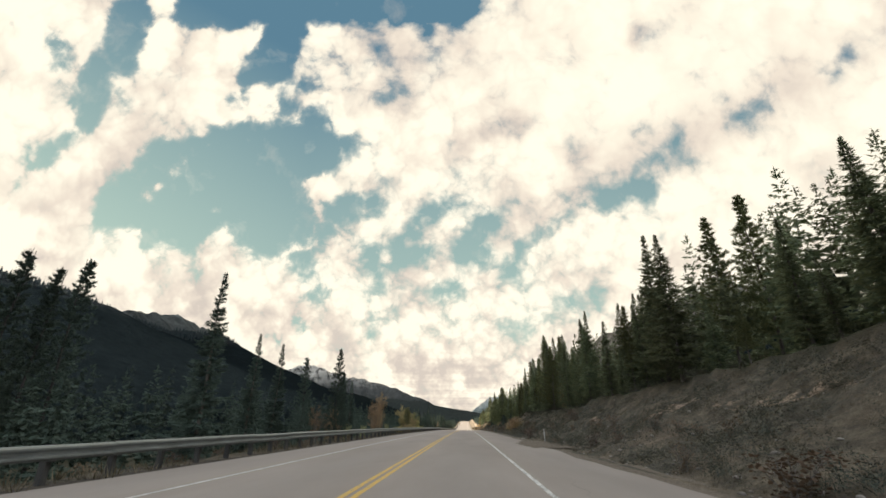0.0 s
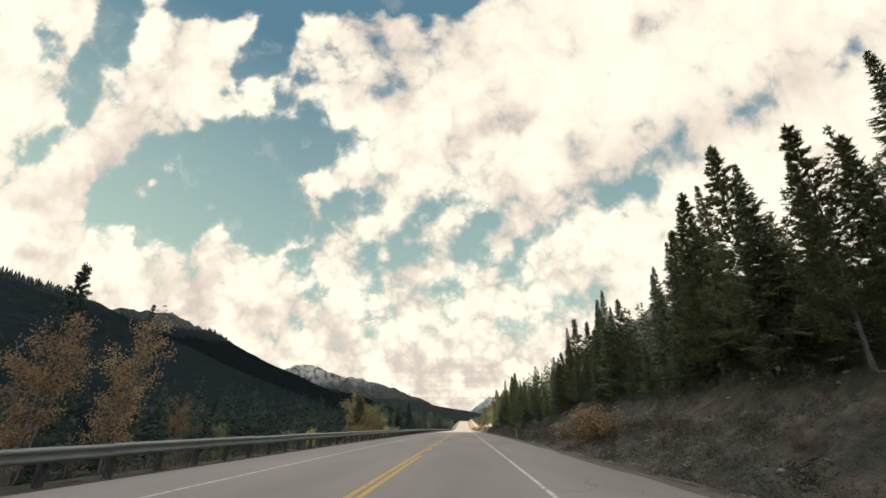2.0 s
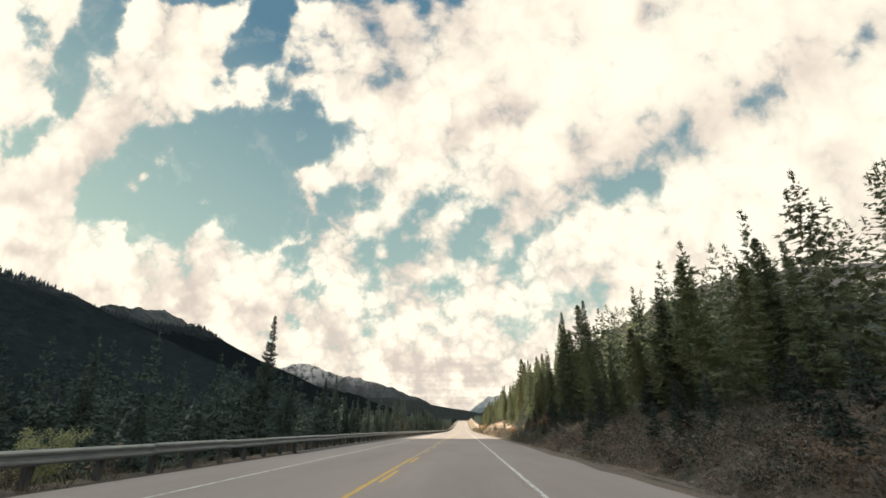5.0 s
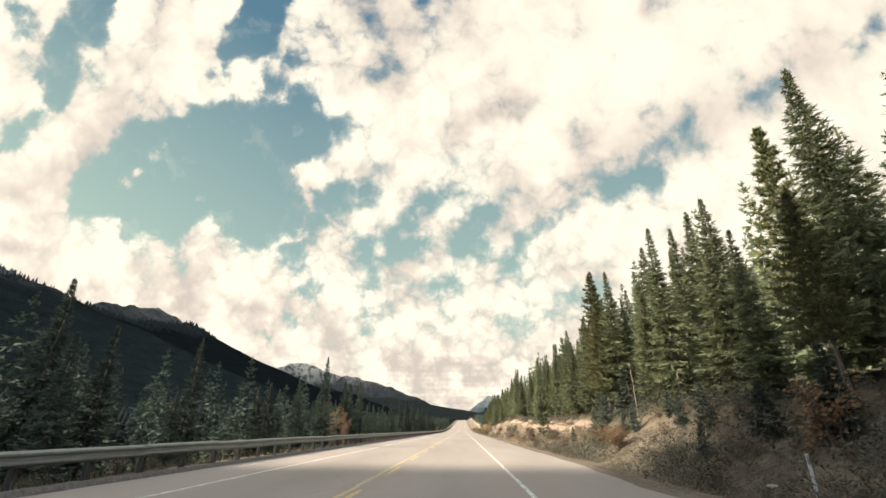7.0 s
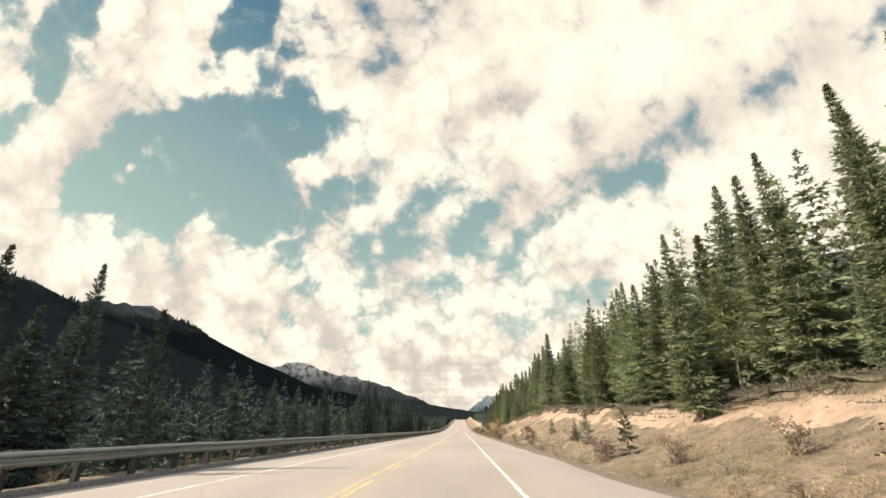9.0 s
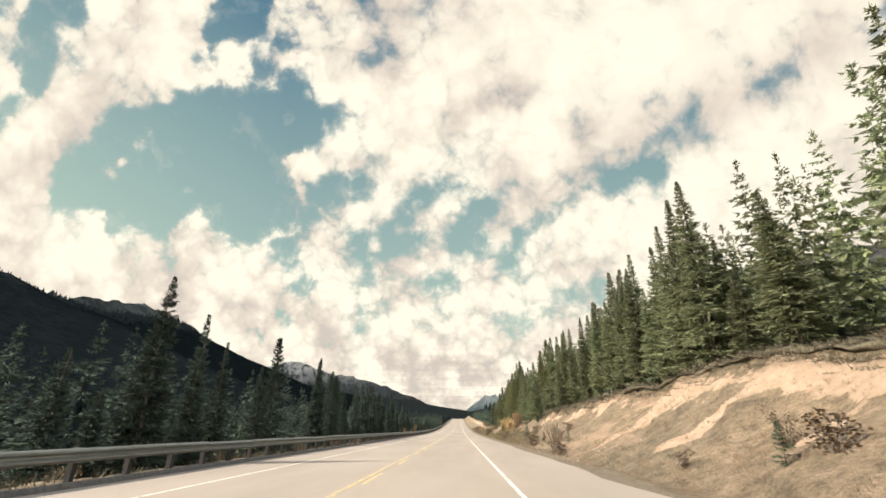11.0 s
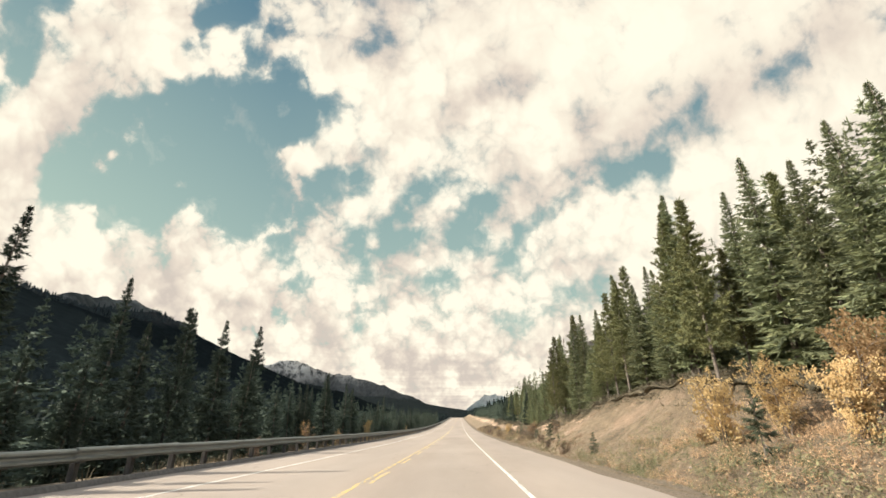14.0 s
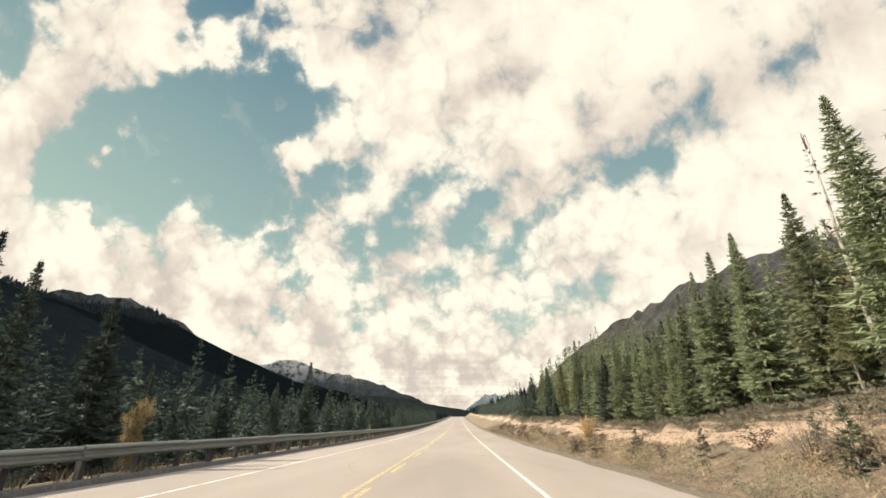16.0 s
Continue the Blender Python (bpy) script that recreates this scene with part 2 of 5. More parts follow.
# ---------------------------------------------------------------- mesh helpers
def mesh_of(name, verts, faces, mat, smooth=False):
    me = bpy.data.meshes.new(name)
    me.from_pydata([tuple(v) for v in verts] if not isinstance(verts, np.ndarray) else verts.tolist(), [], faces if isinstance(faces, list) else faces.tolist())
    me.materials.append(mat)
    if smooth:
        me.polygons.foreach_set("use_smooth", [True] * len(me.polygons))
    me.update()
    return me


def part(name, me, parent, label=""):
    ob = new(name, me)
    ob.parent = parent
    return tagged(ob, label)


class Soup:
    """Gathers small faces for one mesh."""

    def __init__(self):
        self.v, self.f = [], []

    def poly(self, *pts):
        i = len(self.v)
        self.v.extend(pts)
        self.f.append(tuple(range(i, i + len(pts))))

    def tube(self, pts, radii, sides=6, cap=True):
        """A tapered tube along pts."""
        base = len(self.v)
        for k, p in enumerate(pts):
            a = pts[min(k + 1, len(pts) - 1)] - pts[max(k - 1, 0)]
            a = a.normalized() if a.length > 1e-9 else Vector((0, 0, 1))
            u = a.orthogonal().normalized()
            w = a.cross(u)
            for s in range(sides):
                t = 2 * math.pi * s / sides
                self.v.append(p + (u * math.cos(t) + w * math.sin(t)) * radii[k])
        for k in range(len(pts) - 1):
            for s in range(sides):
                a, b = base + k * sides + s, base + k * sides + (s + 1) % sides
                self.f.append((a, b, b + sides, a + sides))
        if cap:
            self.f.append(tuple(base + (len(pts) - 1) * sides + s for s in range(sides)))
            self.f.append(tuple(base + s for s in reversed(range(sides))))

    def box(self, c, sx, sy, sz, bev=0.0):
        """A box about c; bev chamfers its upright edges."""
        x, y, z = sx / 2, sy / 2, sz / 2
        b = bev
        ring = [(x - b, -y), (x, -y + b), (x, y - b), (x - b, y), (-x + b, y), (-x, y - b), (-x, -y + b), (-x + b, -y)] if b else [(x, -y), (x, y), (-x, y), (-x, -y)]
        i, n = len(self.v), len(ring)
        for dz in (-z, z):
            self.v.extend(Vector((c[0] + p[0], c[1] + p[1], c[2] + dz)) for p in ring)
        for k in range(n):
            self.f.append((i + k, i + (k + 1) % n, i + n + (k + 1) % n, i + n + k))
        self.f.append(tuple(i + n + k for k in range(n)))
        self.f.append(tuple(i + k for k in reversed(range(n))))

    def mesh(self, name, mat, smooth=False):
        return mesh_of(name, self.v, self.f, mat, smooth)


def grid_mesh(name, xs, ys, zfun, mat, smooth=True):
    X, Y = np.meshgrid(xs, ys)
    Z = zfun(X, Y)
    v = np.stack([X.ravel(), Y.ravel(), Z.ravel()], 1)
    n, r = len(xs), np.arange((len(ys) - 1) * (len(xs) - 1))
    a = r // (n - 1) * n + r % (n - 1)
    return mesh_of(name, v, np.stack([a, a + 1, a + n + 1, a + n], 1), mat, smooth)


def fnoise(x, y, size, seed=0, octaves=4):
    """Cheap smooth noise on arrays, about -1 to 1, with the largest waves about size metres."""
    rng = np.random.RandomState(seed)
    out, amp, tot = 0.0, 1.0, 0.0
    for o in range(octaves):
        for _ in range(3):
            th, ph = rng.uniform(0, 6.283), rng.uniform(0, 6.283)
            k = 6.283 / (size / 2**o) * rng.uniform(0.7, 1.3)
            out = out + amp * np.sin(k * (x * math.cos(th) + y * math.sin(th)) + ph + 1.5 * np.sin(k * 0.6 * (x * math.sin(th) - y * math.cos(th)) + ph * 2))
        tot += amp * 2.1
        amp *= 0.5
    return out / tot


# ---------------------------------------------------------------- sky: a wide layer of broken cloud ahead
DOME_R, DOME_H, DOME_Y = 4650.0, 1550.0, 170.0
# Strokes of open sky, as seen half-way along the drive: from x, y to x, y (right of and above the axis), half-width, openness.
# The great gap to the left of the road
OPENINGS = [(-414, 206, -254, 211, 58, 1), (-344, 181, -344, 76, 70, 1), (-454, 141, -454, 81, 72, 1), (-574, 141, -534, 71, 54, 1), (-636, 96, -544, 91, 42, 1),
            (-554, 206, -444, 206, 30, 0.9), (-504, 41, -484, 33, 26, 1), (-364, 41, -304, 43, 24, 1), (-246, 266, -228, 211, 27, 1), (-189, 231, -179, 206, 20, 0.95),
            (-344, 301, -314, 301, 22, 0.7), (-224, 86, -144, 106, 24, 1), (-222, 76, -222, 51, 18, 0.95), (-274, 101, -274, 41, 24, 0.8), (-414, 311, -384, 331, 15, 0.7)]
# overhead, and the long gap at the upper left
OPENINGS += [(-484, 516, 16, 516, 50, 1.1), (-314, 466, -344, 391, 42, 1.05), (-384, 356, -334, 381, 18, 0.95), (-394, 381, -394, 386, 14, 0.7), (-39, 466, -39, 446, 15, 1),
             (-619, 501, -634, 401, 42, 0.95), (-674, 381, -689, 311, 34, 0.9), (-694, 311, -694, 276, 24, 0.9), (-724, 241, -769, 206, 20, 0.8), (-764, 191, -784, 186, 18, 0.8),
             (-634, 331, -619, 311, 15, 0.62), (-774, 431, -759, 406, 30, 0.55), (-124, 411, -104, 351, 28, 0.56), (-144, 381, -146, 376, 18, 0.62), (-134, 316, -84, 331, 12, 0.66),
             (-274, 346, -272, 342, 13, 0.62)]
# the mottled sky over the road
OPENINGS += [(-54, 76, 16, 101, 19, 0.88), (-64, 51, -62, 47, 15, 0.8), (46, 41, 86, 71, 21, 0.92), (36, 11, 66, 1, 23, 0.92), (-84, 11, -44, 11, 25, 1), (-144, 11, -104, 1, 22, 0.95),
             (-134, -19, -124, -49, 18, 0.9), (-274, 1, -254, -29, 17, 0.82), (-14, -69, 16, -59, 23, 0.75), (-254, -69, -239, -59, 17, 0.6), (-274, -119, -264, -129, 16, 0.56),
             (-144, -149, -134, -119, 21, 0.48), (116, -39, 146, 21, 15, 0.82), (146, 21, 226, 81, 13, 0.74), (106, 1, 106, -49, 13, 0.72)]
# the slanting band to the right, and thin places in the bright sheet
OPENINGS += [(296, 111, 366, 131, 24, 1.05), (336, 121, 378, 143, 17, 1), (256, 96, 296, 106, 11, 0.72), (356, 171, 436, 226, 14, 0.64), (396, 161, 476, 201, 11, 0.46),
             (191, 149, 176, 141, 11, 0.44), (216, 111, 226, 116, 12, 0.52), (526, 301, 536, 251, 18, 0.52), (556, 276, 616, 311, 24, 0.66), (746, 361, 771, 401, 24, 0.6),
             (116, -139, 276, -69, 27, 0.46), (156, -99, 216, -89, 15, 0.44), (86, 261, 116, 256, 14, 0.44), (46, 231, 56, 221, 14, 0.38), (256, 191, 258, 189, 14, 0.36)]
# puffs of cloud inside the gaps
PUFFS = [(-439, 14, -424, 22, 27), (-509, 206, -497, 176, 2), (-549, 141, -545, 140, 7), (-439, 92, -435, 92, 5), (-264, 141, -204, 151, 11), (-246, 106, -240, 66, 12), (-114, -4, -112, -4, 10),
         (-74, 31, -34, 36, 8), (-334, 316, -322, 286, 5), (-614, 191, -609, 181, 12), (-571, 121, -569, 120, 6)]


# thicker, greyer stretches of the cloud: from x, y to x, y, half-width, depth
SHADES = [(130, 40, 660, 345, 46, 0.30), (-110, 430, -80, 300, 42, 0.30), (40, 225, 130, 262, 26, 0.42), (250, 190, 262, 196, 22, 0.34), (-700, -85, -330, -112, 30, 0.24),
          (-90, -200, 90, -212, 20, 0.34), (-230, 60, 130, 40, 70, 0.10), (-260, -90, 160, -130, 60, 0.10), (360, 430, 375, 455, 14, 0.3), (-560, 60, -540, -20, 30, 0.1), (-780, 20, -760, 0, 26, 0.45)]


def stroke_gap(u, v, x0, y0, x1, y1):
    """Distance from the line between two points."""
    dx, dy = x1 - x0, y1 - y0
    t = np.clip(((u - x0) * dx + (v - y0) * dy) / (dx * dx + dy * dy + 1e-6), 0, 1)
    return np.hypot(u - x0 - t * dx, v - y0 - t * dy)


def make_sky():
    f0 = 784 / math.tan(radians(46))
    n_az, n_el = 380, 230
    az = np.radians(np.linspace(-74, 74, n_az))
    el = np.radians(np.linspace(-1.2, 76, n_el))
    A, E = np.meshgrid(az, el)
    d = np.stack([np.sin(A) * np.cos(E), np.cos(A) * np.cos(E), np.sin(E)], -1)
    r = 1 / np.sqrt((d[..., 0]**2 + d[..., 1]**2) / DOME_R**2 + d[..., 2]**2 / DOME_H**2)
    p = d * r[..., None]
    # tangent coordinates about the middle of the drive
    yw, pt = radians(2.4), radians(PITCH)
    x1 = d[..., 0] * math.cos(yw) + d[..., 1] * math.sin(yw)
    y1 = -d[..., 0] * math.sin(yw) + d[..., 1] * math.cos(yw)
    fw = np.maximum(y1 * math.cos(pt) + d[..., 2] * math.sin(pt), 0.05)
    up = -y1 * math.sin(pt) + d[..., 2] * math.cos(pt)
    U, V = x1 / fw * f0, up / fw * f0
    U2 = U + 9 * fnoise(U, V, 70, 3)
    V2 = V + 9 * fnoise(U, V, 70, 4)
    gap, halo = np.zeros_like(U), np.zeros_like(U)
    for xa, ya, xb, yb, half, depth in OPENINGS:
        near = stroke_gap(U2, V2, xa, ya, xb, yb)
        gap = np.maximum(gap, depth * np.clip((half - near) / 44 + 0.5, 0, 1))
        halo = np.maximum(halo, min(depth, 0.9) * np.clip(1 - (near - half) / 95, 0, 1))
    for xa, ya, xb, yb, half in PUFFS:
        gap = np.minimum(gap, np.clip((stroke_gap(U2, V2, xa, ya, xb, yb) - half) / 40 + 0.5, 0, 2))
    gap = np.maximum(gap, 0.30 * halo)
    gap = gap + 0.13 * np.exp(-((U + 40) / 380)**2 - ((V - 0) / 150)**2)
    far = np.clip((np.hypot(U, V) - 980) / 300, 0, 1)
    gap = gap * (1 - far) + far * 0.4
    deep = np.clip(0.42 + (V - 150) / 560 + np.clip((U + 400) / 1000, -0.45, 0.14), 0, 1)
    mild = np.clip((U + 300) / 200, 0, 1)
    rise = np.maximum(V + 310, 0) + 250
    tang = np.stack([5 * np.arctan2(U, rise), 2.5 * np.log(rise**2 + U**2), np.zeros_like(U)], -1)
    # bright even sheet overhead to the right, shaded heaps to the left and low down
    mott = np.clip(1.15 - 0.75 * np.exp(-((U - 330) / 420)**2 - ((V - 330) / 300)**2) - 0.35 * np.clip((U - 200) / 500, 0, 1), 0.2, 1.1)
    dim = np.zeros_like(U)
    for xa, ya, xb, yb, half, depth in SHADES:
        dim = np.maximum(dim, depth * np.exp(-0.9 * (stroke_gap(U2, V2, xa, ya, xb, yb) / half)**2))
    v = p.reshape(-1, 3) + np.array([0, DOME_Y, 0])
    k = np.arange((n_el - 1) * (n_az - 1))
    a = k // (n_az - 1) * n_az + k % (n_az - 1)
    m = Mat("cloudy_sky")

    def field(name):
        at = m.n.new("ShaderNodeAttribute")
        at.attribute_name = name
        return at.outputs["Fac"]
    lie = m.n.new("ShaderNodeAttribute")
    lie.attribute_name = "tang"
    vec = lie.outputs["Vector"]
    bend = m.n.new("ShaderNodeVectorMath")
    bend.operation = "MULTIPLY_ADD"
    wob = m.node("ShaderNodeTexNoise", Scale=2.0, Detail=5.0, Roughness=0.55)
    m.l.new(vec, wob.inputs["Vector"])
    m.l.new(wob.outputs["Color"], bend.inputs[0])
    bend.inputs[1].default_value = (0.4, 0.4, 0.0)
    m.l.new(vec, bend.inputs[2])
    lobes = []
    for size in (2.6, 6.0, 13.0):
        puff = m.node("ShaderNodeTexVoronoi", Scale=size)
        m.l.new(bend.outputs[0], puff.inputs["Vector"])
        lobes.append(m.maths("SUBTRACT", puff.outputs["Distance"], 0.5))
    n1 = m.noise(3.2, 8, 0.62, vec)
    n2 = m.noise(11.0, 6, 0.62, bend.outputs[0])
    billow = m.maths("ADD", lobes[0], m.maths("ADD", m.maths("MULTIPLY", lobes[1], 0.5), m.maths("MULTIPLY", lobes[2], 0.25)))
    g = m.maths("ADD", field("gap"), m.maths("MULTIPLY", m.maths("SUBTRACT", n1, 0.5), 0.95))
    g = m.maths("ADD", g, m.maths("MULTIPLY", m.maths("SUBTRACT", n2, 0.5), 0.48))
    g = m.maths("ADD", g, m.maths("MULTIPLY", billow, 0.50))
    crisp = m.ramp(g, [(0.33, (0, 0, 0)), (0.42, (0.22, 0.22, 0.22)), (0.50, (0.62, 0.62, 0.62)), (0.62, (1, 1, 1))])
    soft = m.ramp(g, [(0.18, (0, 0, 0)), (0.34, (0.16, 0.16, 0.16)), (0.52, (0.52, 0.52, 0.52)), (0.80, (1, 1, 1))])
    clear = m.mix(m.maths("ADD", m.maths("MULTIPLY", field("mild"), 0.55), m.maths("SUBTRACT", m.noise(0.9, 3, 0.5, vec), 0.22), True), crisp, soft)
    wisp = m.ramp(m.noise(2.0, 6, 0.6, bend.outputs[0]), [(0.58, (0, 0, 0)), (0.80, (0.26, 0.26, 0.26))])
    clear = m.maths("MULTIPLY", clear, m.maths("SUBTRACT", 1.0, wisp))
    blue = m.mix(field("deep"), (0.31, 0.435, 0.405), (0.075, 0.165, 0.24))
    low = m.node("ShaderNodeMapRange", From_Min=180.0, From_Max=760.0, To_Min=1.0, To_Max=0.0)
    sep = m.n.new("ShaderNodeSeparateXYZ")
    m.l.new(m.coords(), sep.inputs[0])
    m.l.new(sep.outputs[2], low.inputs["Value"])
    grey = m.maths("ADD", m.maths("MULTIPLY", m.maths("SUBTRACT", m.noise(1.0, 5, 0.52, vec), 0.5), 1.5), m.maths("MULTIPLY", billow, 0.52))
    grey = m.maths("ADD", m.maths("MULTIPLY", grey, field("mott")), m.maths("MULTIPLY", field("gap"), 0.10))
    grey = m.maths("ADD", grey, m.maths("MULTIPLY", low.outputs[0], 0.16))
    layers = m.maths("MULTIPLY", m.maths("SUBTRACT", m.noise(1.0, 4, 0.55, m.coords((1 / 900, 1 / 2600, 1 / 42))), 0.5), low.outputs[0])
    grey = m.maths("ADD", grey, m.maths("MULTIPLY", layers, 1.1))
    grey = m.maths("ADD", grey, m.maths("MULTIPLY", field("dim"), m.maths("ADD", m.maths("MULTIPLY", n1, 2.2), -0.1)))
    grey = m.maths("ADD", grey, 0.415)
    shade = m.ramp(grey, [(0.36, (0.80, 0.765, 0.665)), (0.52, (0.71, 0.67, 0.585)), (0.68, (0.625, 0.57, 0.505)), (0.95, (0.50, 0.455, 0.42))])
    c = m.mix(clear, shade, blue)
    em = m.n.new("ShaderNodeEmission")
    m.l.new(c, em.inputs[0])
    m.l.new(em.outputs[0], m.n["Material Output"].inputs[0])
    me = mesh_of("sky", v, np.stack([a, a + 1, a + n_az + 1, a + n_az], 1), m.m, True)
    me.attributes.new("gap", "FLOAT", "POINT").data.foreach_set("value", gap.ravel().astype(np.float32))
    me.attributes.new("dim", "FLOAT", "POINT").data.foreach_set("value", dim.ravel().astype(np.float32))
    me.attributes.new("mild", "FLOAT", "POINT").data.foreach_set("value", mild.ravel().astype(np.float32))
    me.attributes.new("mott", "FLOAT", "POINT").data.foreach_set("value", mott.ravel().astype(np.float32))
    me.attributes.new("tang", "FLOAT_VECTOR", "POINT").data.foreach_set("vector", tang.ravel().astype(np.float32))
    me.attributes.new("deep", "FLOAT", "POINT").data.foreach_set("value", deep.ravel().astype(np.float32))
    tagged(new("backdrop_sky", me), "blue sky with broken bright cumulus cloud", "sky", kind="structure")


make_sky()

# ---------------------------------------------------------------- ground
LEFT_EDGE, RIGHT_EDGE = -6.35, 6.75
BANK_Y = np.array([-300, -20, 14, 27, 45, 75, 87, 95, 120, 150, 185, 205, 222, 253, 262, 275, 288, 302, 315, 326, 336, 347, 356, 366, 382, 450, 700, 5000], float)
BANK_H = np.array([3.5, 3.9, 3.9, 2.9, 1.9, 2.4, 2.9, 2.1, 1.6, 1.4, 1.8, 2.2, 2.2, 3.7, 3.2, 3.0, 2.8, 1.7, 2.7, 2.7, 1.9, 1.7, 1.1, 0.8, 1.3, 2.2, 3.0, 3.0], float)
WOOD_Y = np.array([-300, 20, 36, 60, 75, 100, 135, 148, 165, 174, 184, 200, 250, 290, 310, 345, 365, 450, 5000], float)
WOOD_X = np.array([15.5, 15.2, 12.0, 11.8, 13.5, 13.2, 11.6, 10.6, 10.4, 10.8, 11.6, 13.5, 14.2, 13.0, 12.3, 12.5, 13.2, 13.2, 13.2], float)


def wood_edge(y):
    """Where the forest begins on the bank."""
    return np.interp(y, WOOD_Y, WOOD_X) + 0.5 * fnoise(np.asarray(y, float) * 1.0, np.asarray(y, float) * 0, 14, 21)


def ground_z(x, y):
    x, y = np.asarray(x, float), np.asarray(y, float)
    z = road_z(y)
    edge = wood_edge(y)
    bank = np.interp(y, BANK_Y, BANK_H) * (1 + 0.10 * fnoise(x, y, 26, 11))
    u = np.clip((x - 7.6) / (edge - 7.6), 0, 1)
    lip = 0.32 * np.clip((x - edge + 0.25) / 0.4, 0, 1)                # turf hanging over the worn edge
    right = bank * (0.30 * u + 0.70 * u**1.6) + lip + np.clip(x - edge, 0, 60) * 0.17 + np.clip(x - 76, 0, 700) * 0.16
    right = right - 0.13 * np.exp(-((x - 7.8) / 0.5)**2)
    d = np.clip((-x - 7.25) / 5.5, 0, 1)
    left = -2.3 * d * d * (3 - 2 * d)
    side = np.where(x > 0, right, left)
    rough = 0.20 * fnoise(x, y, 3.2, 12) + 0.24 * fnoise(x, y, 14, 13)
    off = np.clip((np.abs(x - 0.25) - 7.0) / 3, 0, 1)
    under = np.where((x > LEFT_EDGE - 0.6) & (x < RIGHT_EDGE + 0.1), -0.06, 0.0)
    return z + side + rough * off + under


def gz(x, y):
    return float(ground_z(x, y))


def make_ground():
    near = list(np.arange(6.35, 18, 0.33))
    far = [18.5, 19.5, 21, 22.5, 24, 27, 30, 35, 42, 52, 65, 80, 110, 150, 220, 320, 500, 800, 1400, 2400, 3600]
    xs = [-a for a in reversed(far)] + [-a for a in reversed(near)] + [-6.3, -3, 0, 3, 6.15, 6.3] + near[1:] + far
    ys = list(np.arange(-300, -12, 24)) + list(np.arange(-12, 440, 0.8)) + list(np.arange(440, 900, 8)) + list(np.arange(900, 4700, 120))
    me = grid_mesh("ground", np.array(xs), np.array(ys), ground_z, earth)
    co = np.zeros(len(me.vertices) * 3)
    me.vertices.foreach_get("co", co)
    x, y = co[0::3], co[1::3]
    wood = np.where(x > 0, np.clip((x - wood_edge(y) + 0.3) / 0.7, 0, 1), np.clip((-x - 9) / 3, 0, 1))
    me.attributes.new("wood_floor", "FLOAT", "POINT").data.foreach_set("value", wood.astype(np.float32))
    # more sod over the first stretch, where it carries the bank's shade
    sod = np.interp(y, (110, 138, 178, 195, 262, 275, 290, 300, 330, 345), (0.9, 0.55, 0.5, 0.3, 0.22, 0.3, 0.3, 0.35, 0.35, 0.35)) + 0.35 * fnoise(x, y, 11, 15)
    me.attributes.new("sod", "FLOAT", "POINT").data.foreach_set("value", np.clip(sod, 0, 1).astype(np.float32))
    u = (x - 7.6) / (wood_edge(y) - 7.6)
    bare = np.interp(y, (-20, 40, 90, 120, 172, 178, 200, 262, 285, 320, 332, 344, 350, 375, 425), (0.5, 0.3, 0.42, 0.1, 0.12, 0.74, 0.74, 0.55, 0.5, 0.15, 0.5, 0.62, 0.85, 0.8, 0.52)) * np.exp(-((u - np.where(y < 120, 0.62, 0.86)) / np.interp(y, (255, 268, 340, 350), (0.2, 0.16, 0.2, 0.3)))**2) + 0.32 * fnoise(x * 1.6, y * 0.8, 6, 17)
    rill = np.clip(fnoise(x * 0.22, y, 6, 18) - 0.30, 0, 1) * np.interp(y, (236, 246, 285, 300), (0, 2.4, 2.4, 0)) * np.clip(u * 2.2, 0, 1)
    bare = bare + rill
    me.attributes.new("bare", "FLOAT", "POINT").data.foreach_set("value", np.clip(np.where((x > 7.8) & (u < 1.03), bare, 0), 0, 1).astype(np.float32))
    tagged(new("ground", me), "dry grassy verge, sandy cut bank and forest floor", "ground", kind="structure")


make_ground()


# ---------------------------------------------------------------- road
def strip(name, x0, x1, y0, y1, lift, mat, step=4.0, wobble=0.0, seed=5):
    """A strip lying on the road, 4 mm steps of lift over it."""
    ys = np.arange(y0, y1 + 1e-6, step)
    ys = ys if len(ys) > 1 else np.array([y0, y1])
    ys[-1] = y1
    s = []
    w = wobble * fnoise(ys, ys * 0, 9, seed, 5) if wobble else np.zeros(len(ys))
    z = road_z(ys)
    for yy, zz, ww in zip(ys, z, w):
        s += [(x0 + (ww if wobble < 0 else 0), yy, zz + lift), (x1 + (ww if wobble > 0 else 0), yy, zz + lift)]
    f = [(2 * i, 2 * i + 1, 2 * i + 3, 2 * i + 2) for i in range(len(ys) - 1)]
    return mesh_of(name, s, f, mat)


